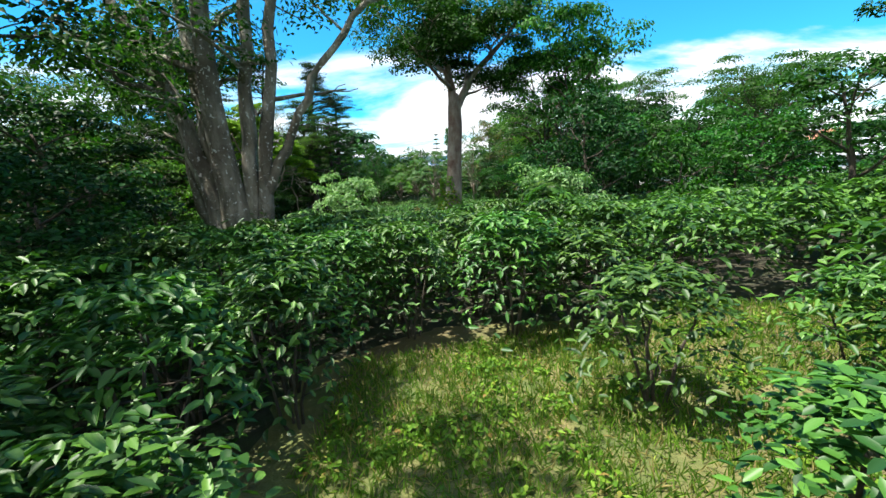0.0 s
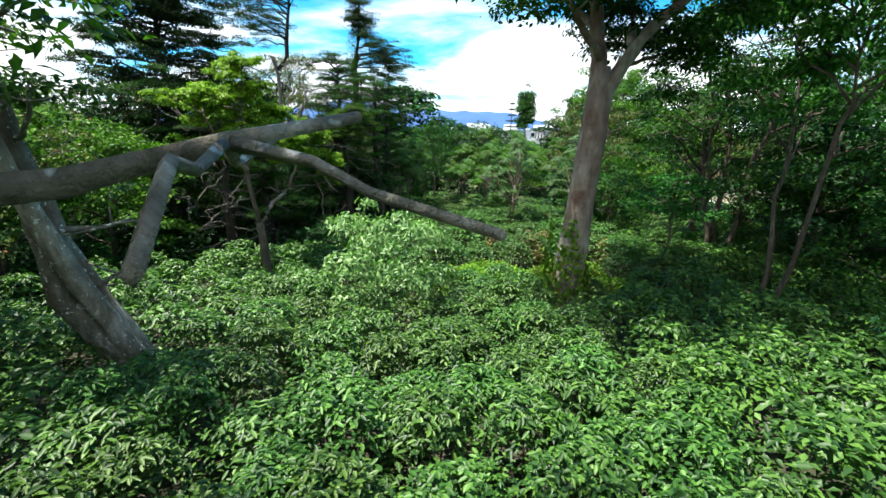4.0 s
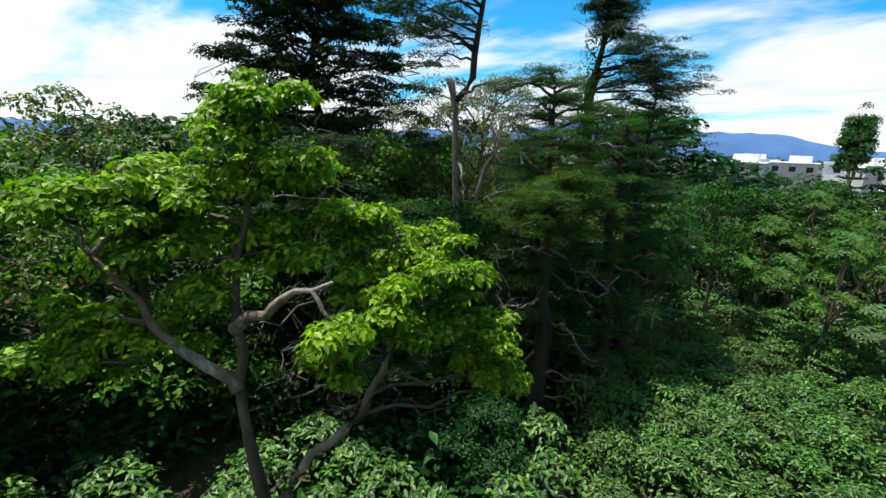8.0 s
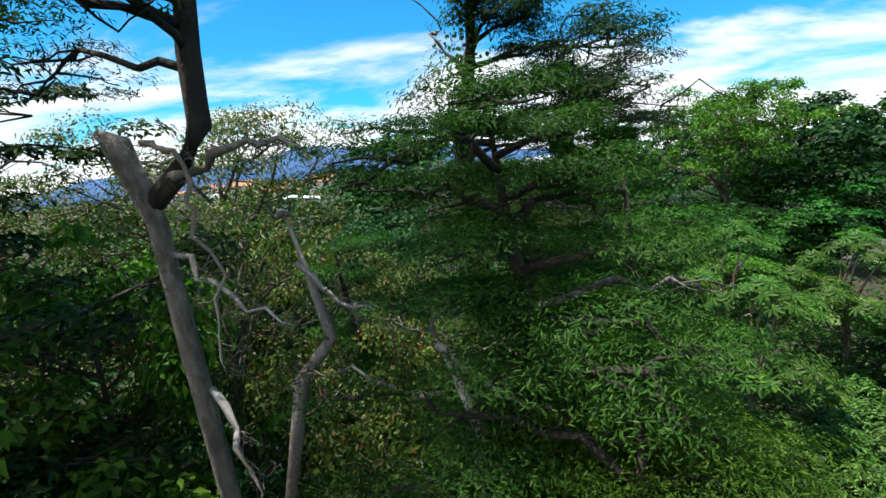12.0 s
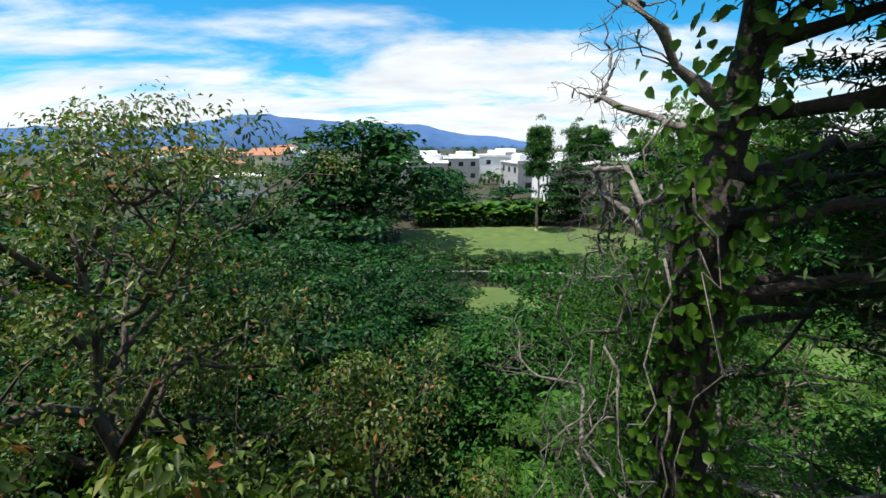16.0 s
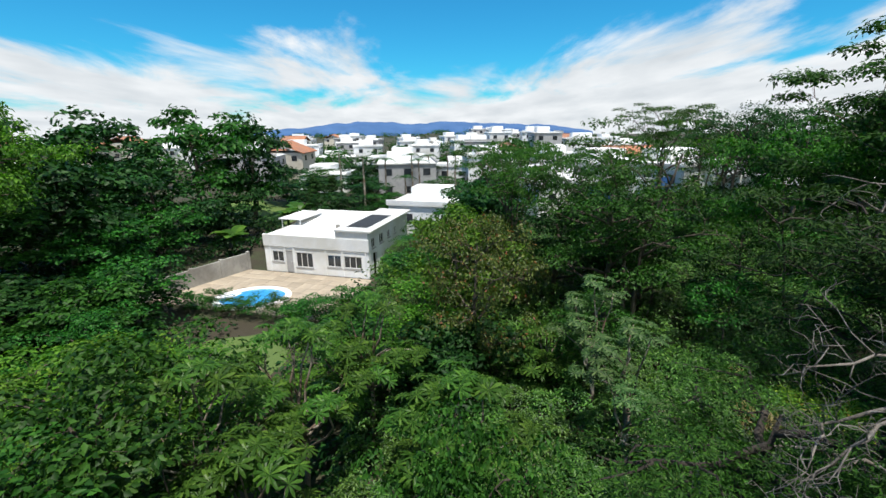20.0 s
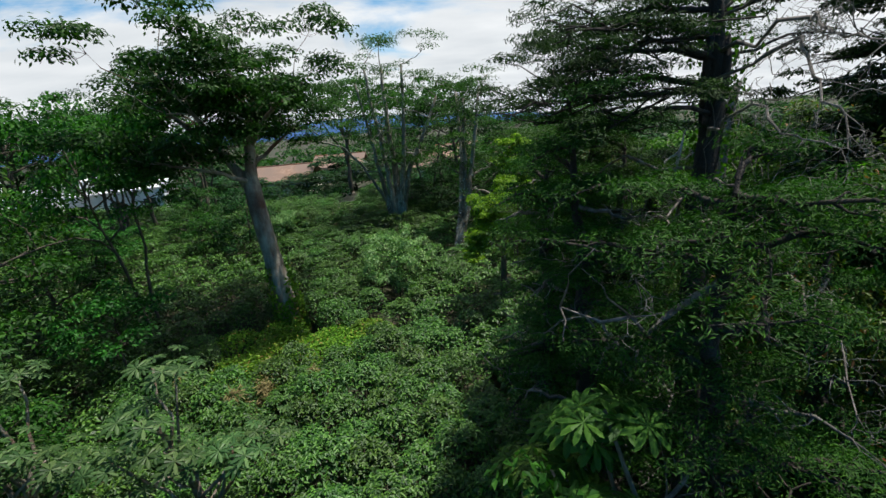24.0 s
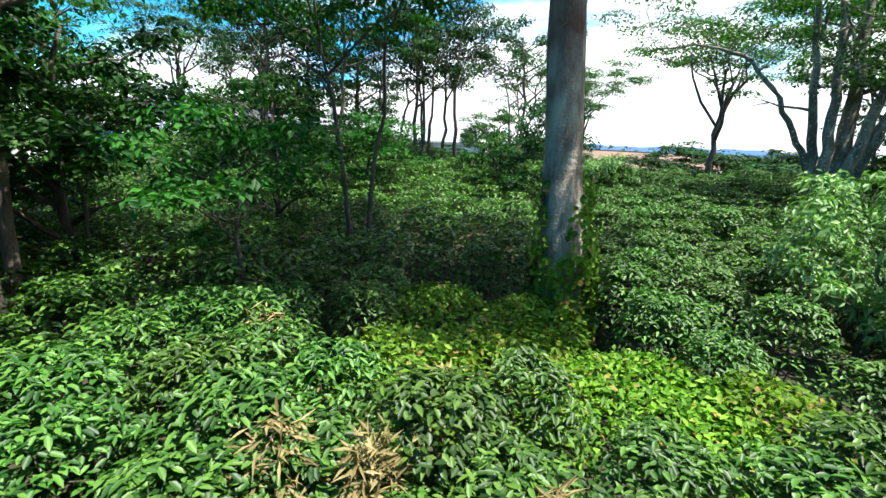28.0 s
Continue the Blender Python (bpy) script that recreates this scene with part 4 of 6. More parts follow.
def dead_limbs(root, seed, paths, origin, mat=M_DEAD, bush=1.0, step=1):
    """Bare crooked limbs, each forking twice into twigs; paths in world metres."""
    rng = np.random.default_rng(seed)
    for pts, r0, r1 in paths:
        w = Wood()
        pts = [np.asarray(p, float) - origin for p in pts]
        fine = []
        for a, b in zip(pts[:-1], pts[1:]):
            for k in range(4):
                fine.append(a + (b - a) * k / 4 + rng.normal(0, 0.065 * np.linalg.norm(b - a), 3) * (k > 0))
        fine.append(pts[-1])
        m = len(fine)
        way = (fine[-1] - fine[0]) / (np.linalg.norm(fine[-1] - fine[0]) + 1e-6)
        w.tube(fine, [(r0 + (r1 - r0) * i / (m - 1)) * (0.2 if i == m - 1 else 1.0) * (1 + 0.16 * math.sin(i * 2.3) + rng.uniform(-0.1, 0.1)) for i in range(m)], 9)
        twigs = Wood()
        for i in range(2, m, step):
            for _ in range(2):
                d = rng.normal(0, 1, 3) + way * 0.9
                d = d / np.linalg.norm(d) * rng.uniform(0.25, 0.95) * bush
                lp = twigs.limb(fine[i], fine[i] + d, max(0.006, r1 * 0.5), 0.002, rng, 0.2, 6, 4)
                for q in (2, 3, 4, 5):
                    d2 = rng.normal(0, 1, 3) + d * 0.6
                    d2 = d2 / np.linalg.norm(d2) * rng.uniform(0.12, 0.42) * bush
                    twigs.limb(lp[q], lp[q] + d2, 0.0036, 0.0012, rng, 0.2, 4, 3)
        limb = part_of("dead_limb", w.mesh("dead_limb", mat), root, "bare grey weathered dead limb")
        tagged(part_of("twig_spray", twigs.mesh("twig_spray", M_TWIG), limb), kind="stuff")


def cypress_tree(label, x, y, top, R, seed, leaf=M_CONIFER, **kw):
    root = new("cypress_tree")
    root.empty_display_size = 0.3
    root.location = (x, y, ground_z(x, y))
    cypress(root, seed, top - ground_z(x, y), R, leaf, **kw)
    return tagged(root, label, "tree", "cypresses in the wood")


def boughs_of(root, seed, trunk, spread, leaf, leaf_size=(0.085, 0.018), per=170, plates=3):
    """Crooked dark boughs along given ways, each carrying flat plates of sprays in its outer half."""
    rng = np.random.default_rng(seed)
    spots = []
    for z, ang, reach, rise in spread:
        i = min(range(len(trunk)), key=lambda k: abs(trunk[k][2] - z))
        a = np.asarray(trunk[i], float)
        b = a + np.array([math.cos(ang) * reach, math.sin(ang) * reach, rise])
        w = Wood()
        lp = w.limb(a, b, 0.045, 0.008, rng, 0.05, 9, 7, 0.05)
        for q in (4, 5, 6, 7, 8):
            for _ in range(plates):
                d = rng.normal(0, 1, 3) * np.array([1, 1, 0.28]) * (0.18 + 0.13 * reach)
                tip = lp[q] + d
                w.limb(lp[q], tip, 0.016, 0.005, rng, 0.16, 5, 4)
                spots.append((tip + np.array([0, 0, 0.05]), rng.uniform(0.24, 0.46)))
        part_of("bough", w.mesh("bough", M_BARKX), root)
    foliage_at("crown", seed + 1, spots, per, leaf_size, leaf, 0.32, root, 0.2)


def old_cypress():
    x, y = -10.4, 37.8
    z0 = ground_z(x, y)
    o = np.array([x, y, z0])
    root = new("cypress_tree")
    root.empty_display_size = 0.3
    root.location = tuple(o)
    rng = np.random.default_rng(51)
    w = Wood()
    spine = [(0, 0, -0.3), (0.1, 0.0, 2.0), (-0.05, 0.05, 4.2), (0.02, 0, 6.4), (0.0, -0.05, 8.4), (-0.08, 0.0, 10.0), (0.15, 0.1, 11.4), (0.25, 0.15, 13.4)]
    trunk = [np.asarray(a) + (np.asarray(b) - np.asarray(a)) * k / 4 for a, b in zip(spine[:-1], spine[1:]) for k in range(4)] + [np.asarray(spine[-1])]
    n = len(trunk)
    w.tube(trunk, [0.30 - 0.26 * (i / (n - 1)) ** 1.2 for i in range(n)], 10)
    for k in range(3):                                        # a second stem twisted round the first
        w.tube([p + np.array([math.cos(0.5 * i + 2.1 * k), math.sin(0.5 * i + 2.1 * k), 0]) * (0.23 - 0.004 * i) for i, p in enumerate(trunk[:-6])], [0.045 + 0.02 * math.sin(i) for i in range(n - 6)], 6)
    part_of("trunk", w.mesh("trunk", M_BARKX), root)
    spread = [(5.3 + 1.4 * i / 9 - z0, rng.uniform(-0.7, 0.35), rng.uniform(1.7, 3.2), rng.uniform(-0.2, 0.2)) for i in range(10)]
    spread += [(7.0 + 1.5 * i / 9 - z0, rng.uniform(-1.9, -0.2), rng.uniform(0.6, 1.2) * (1.0 - 0.3 * i / 9), rng.uniform(0.1, 0.6)) for i in range(10)]
    boughs_of(root, 56, trunk, spread, M_CONIFER)
    # the climber on the side of the lane
    P, N = [], []
    for i in range(1350):
        k = rng.uniform(9, n - 3)
        a = trunk[int(k)] + (trunk[int(k) + 1] - trunk[int(k)]) * (k - int(k))
        ang = rng.uniform(2.7, 5.1)
        rr = 0.26 + rng.random() ** 2 * 0.34 * (1 + 0.5 * math.sin(0.9 * k))
        P.append(a + np.array([math.cos(ang) * rr, math.sin(ang) * rr, 0]))
        N.append((math.cos(ang), math.sin(ang), 0.35))
    part_of("vine", leaves_mesh("vine", np.array(P), np.array(N), 0.078, 0.068, M_VINE, rng, 0.9, True), root, "climbing vine with large heart-shaped leaves")
    vines = Wood()
    for i in range(26):                                       # hanging stems
        k = rng.integers(14, n - 5)
        a = trunk[k] + np.array([rng.uniform(-0.8, -0.1), rng.uniform(-0.6, 0.5), 0])
        vines.limb(a, a + np.array([rng.normal(0, 0.2), rng.normal(0, 0.2), -rng.uniform(0.6, 2.0)]), 0.007, 0.004, rng, 0.13, 9, 4)
    part_of("vine_stem", vines.mesh("vine_stem", M_BARKG), root, "bare hanging climber stem")
    tagged(root, "old cypress with vine-covered trunk and dead grey branches", "tree", "cypresses in the wood")
    dead_limbs(root, 52, [
        ([(-10.40, 37.8, 6.1), (-10.51, 39.22, 6.31), (-10.32, 39.53, 6.19), (-10.14, 40.04, 5.99), (-10.05, 40.58, 5.88)], 0.029, 0.006),
        ([(-10.40, 37.8, 5.7), (-10.44, 39.22, 6.11), (-10.24, 39.57, 5.80), (-10.16, 40.08, 5.33), (-10.08, 40.47, 4.86)], 0.027, 0.006),
        ([(-10.40, 37.8, 4.9), (-9.85, 39.30, 5.41), (-9.69, 39.92, 5.10), (-10.01, 40.31, 4.94)], 0.024, 0.006),
        ([(-10.40, 37.8, 4.0), (-9.54, 39.22, 4.55), (-9.62, 39.84, 4.40), (-9.77, 40.23, 4.08)], 0.022, 0.006),
        ([(-10.40, 37.8, 3.0), (-10.47, 39.22, 4.16), (-10.86, 39.76, 4.08), (-10.94, 40.23, 4.47)], 0.024, 0.006),
        ([(-10.40, 37.8, 3.4), (-9.15, 39.14, 4.32), (-8.45, 39.84, 3.93), (-8.06, 40.47, 3.46)], 0.024, 0.006),
        ([(-10.40, 37.8, 2.2), (-10.40, 39.53, 3.30), (-10.16, 40.54, 2.91), (-9.69, 41.32, 2.45)], 0.024, 0.006),
        ([(-10.40, 37.8, 4.4), (-9.40, 37.2, 4.7), (-8.60, 36.7, 4.2), (-8.20, 36.4, 3.0)], 0.027, 0.007)], o, M_BARKG, 0.6)
    dead_limbs(root, 58, [
        ([(-10.40, 37.8, 6.6), (-10.44, 39.37, 6.93), (-10.32, 39.80, 6.97), (-10.26, 40.31, 7.05), (-10.24, 40.70, 7.11)], 0.024, 0.006),
        ([(-10.44, 39.37, 6.93), (-10.36, 39.45, 7.09), (-10.28, 39.61, 7.36), (-10.40, 39.69, 7.67)], 0.021, 0.006),
        ([(-10.40, 37.8, 6.7), (-10.90, 38.0, 7.3), (-10.71, 38.36, 7.44), (-11.40, 38.0, 8.0)], 0.036, 0.007)], o, M_BARKG, 0.5, 3)


old_cypress()


def broken_cypress():
    x, y = -13.4, 34.2
    z0 = ground_z(x, y)
    root = new("cypress_tree")
    root.empty_display_size = 0.3
    root.location = (x, y, z0)
    w = Wood()
    lift = -z0
    spine = [(0.35, -0.2, -0.3), (0.25, -0.1, 2.0), (0.1, 0.0, 5.0), (-0.05, 0.0, lift + 3.6), (-0.1, 0.0, lift + 4.9), (-0.25, -0.1, lift + 5.65), (-0.4, -0.1, lift + 5.75)]
    w.tube([np.asarray(p) for p in spine], [0.17, 0.125, 0.10, 0.095, 0.09, 0.115, 0.05], 10)
    # the live leader leaves the broken top sideways and climbs
    lead = [(-0.1, 0, lift + 5.1), (0.2, 0.0, lift + 5.35), (0.45, 0.05, lift + 5.75), (0.45, 0.1, lift + 6.4), (0.55, 0.1, lift + 7.2), (0.75, 0.05, lift + 8.2), (0.8, 0.0, lift + 9.6)]
    part_of("trunk", w.mesh("trunk", M_BARKG), root, "weathered grey trunk with snapped top")
    w = Wood()
    w.tube([np.asarray(p) for p in lead], [0.10, 0.10, 0.105, 0.10, 0.085, 0.06, 0.02], 9)
    part_of("leader", w.mesh("leader", M_BARKX), root, "crooked black live leader")
    rng = np.random.default_rng(53)
    trunk = [np.asarray(a) + (np.asarray(b) - np.asarray(a)) * k / 4 for a, b in zip(lead[2:-1], lead[3:]) for k in range(4)]
    spread = [(lift + 6.2 + 2.6 * i / 17, rng.uniform(2.7, 4.7), rng.uniform(1.4, 3.2), rng.uniform(-0.1, 0.7)) for i in range(18)]
    spread += [(lift + 7.9 + 0.3 * i, rng.uniform(-1.6, 0.2), rng.uniform(0.8, 1.4), rng.uniform(0.2, 0.6)) for i in range(4)]
    boughs_of(root, 54, trunk, spread, M_CONIFER, plates=2, per=120)
    o = np.array([x, y, z0])
    dead_limbs(root, 57, [
        ([(-13.5, 34.2, 5.65), (-13.15, 34.1, 5.55), (-13.0, 34.0, 5.0), (-12.95, 33.95, 4.2), (-12.97, 33.95, 3.4)], 0.030, 0.008),
        ([(-13.4, 34.2, 5.3), (-12.7, 34.3, 5.55), (-12.3, 34.4, 5.6), (-11.9, 34.3, 5.4)], 0.05, 0.014),
        ([(-13.4, 34.17, 4.6), (-12.8, 34.0, 4.2), (-12.2, 33.9, 3.9)], 0.03, 0.010),
        ([(-13.3, 34.17, 3.2), (-12.8, 33.7, 2.6), (-12.4, 33.4, 1.9)], 0.04, 0.012)], o, M_DEAD, 0.45)
    tagged(root, "cypress with snapped top, pale dead limb and flat dark boughs", "tree", "cypresses in the wood")


broken_cypress()


def dead_stump(x, y, top, seed, r=0.11, arms=()):
    root = new("dead_tree")
    root.empty_display_size = 0.3
    z = ground_z(x, y)
    root.location = (x, y, z)
    dead_limbs(root, seed, [([(x + 0.2, y, z - 0.3), (x + 0.1, y, (z + top) / 2), (x, y + 0.05, top)], r * 1.3, r * 0.7), *arms], np.array([x, y, z]), M_DEAD, 0.5)
    tagged(root, "dead grey snag with broken top and bare twigs", "dead tree", "dead trees in the wood")


dead_stump(-10.95, 33.6, 3.8, 71, 0.09, [([(-10.95, 33.6, 3.75), (-10.5, 33.5, 3.35), (-10.0, 33.4, 3.1)], 0.04, 0.012), ([(-10.95, 33.6, 3.3), (-11.6, 33.9, 3.3), (-12.3, 34.2, 3.35)], 0.03, 0.010)])
dead_stump(-12.35, 34.3, 4.9, 72, 0.085, [([(-12.3, 34.3, 4.4), (-11.9, 34.2, 4.0), (-11.5, 34.0, 3.9)], 0.03, 0.010)])
dead_stump(-10.8, 32.2, 0.9, 73, 0.05, [([(-10.9, 32.5, 1.2), (-10.5, 32.3, 0.4), (-10.1, 32.2, -0.5)], 0.035, 0.010), ([(-10.7, 32.3, 0.2), (-10.3, 32.0, -0.4), (-9.7, 31.9, -0.9)], 0.03, 0.010)])
cypress_tree("dark feathery cypress with half-dead lower boughs", -10.35, 34.35, 5.75, 2.0, 55, leaf=M_CYPMID, dead=10, bare=0.25, levels=58, taper=0.38, leaf_size=(0.060, 0.013), per=300)
cypress_tree("yellow-green feathery young cypress", -9.6, 32.8, 3.2, 1.55, 57, leaf=M_CYPLIME, dead=14, bare=0.78, levels=20, taper=0.15, ragged=0.5, leaf_size=(0.064, 0.013), per=230)
cypress_tree("large spreading dark cypress", -19.6, 33.4, 10.8, 5.2, 59, dead=14, levels=78, bare=0.3, grain=1.4, taper=0.3, leaf_size=(0.12, 0.048), per=115)
cypress_tree("sparse olive cypress with many dead twigs", -9.7, 36.6, 5.0, 1.5, 61, leaf=M_CYPMID, dead=18, levels=22, bare=0.4, leaf_size=(0.080, 0.018), per=120)
cypress_tree("olive cypress with many bare grey twigs", -9.3, 39.9, 4.9, 1.9, 69, leaf=M_CYPMID, dead=10, levels=34, bare=0.3, taper=0.3, leaf_size=(0.080, 0.018), per=127)
cypress_tree("olive and brown cypress with twiggy crown", -8.3, 37.5, 5.9, 1.35, 75, leaf=M_CYPMID, dead=14, levels=28, bare=0.3, taper=0.3, leaf_size=(0.080, 0.018), per=127)
cypress_tree("brown-olive cypress with many fine dead twigs", -8.7, 35.5, 5.0, 1.3, 79, leaf=M_CYPMID, dead=16, levels=26, bare=0.25, taper=0.25, leaf_size=(0.080, 0.018), per=127)
cypress_tree("half-dead cypress with grey lower branches", -14.2, 29.8, 4.0, 2.3, 67, leaf=M_CONIFER, dead=24, levels=15, bare=0.72, leaf_size=(0.080, 0.018), per=135)
cypress_tree("dark cypress in the shaded wood", -12.9, 37.6, 4.2, 2.0, 63, leaf=M_CYPMID, dead=10, levels=22, bare=0.15, leaf_size=(0.080, 0.018), per=135)
cypress_tree("olive-green cypress low in the wood", -12.6, 30.2, 2.2, 1.9, 77, leaf=M_CYPMID, dead=16, levels=20, bare=0.3, taper=0.2, leaf_size=(0.08, 0.026), per=150)
cypress_tree("olive-green cypress at the wood's edge", -17.5, 30.5, 4.6, 2.6, 65, leaf=M_CYPMID, dead=10, levels=24, bare=0.15, leaf_size=(0.12, 0.046), per=90)

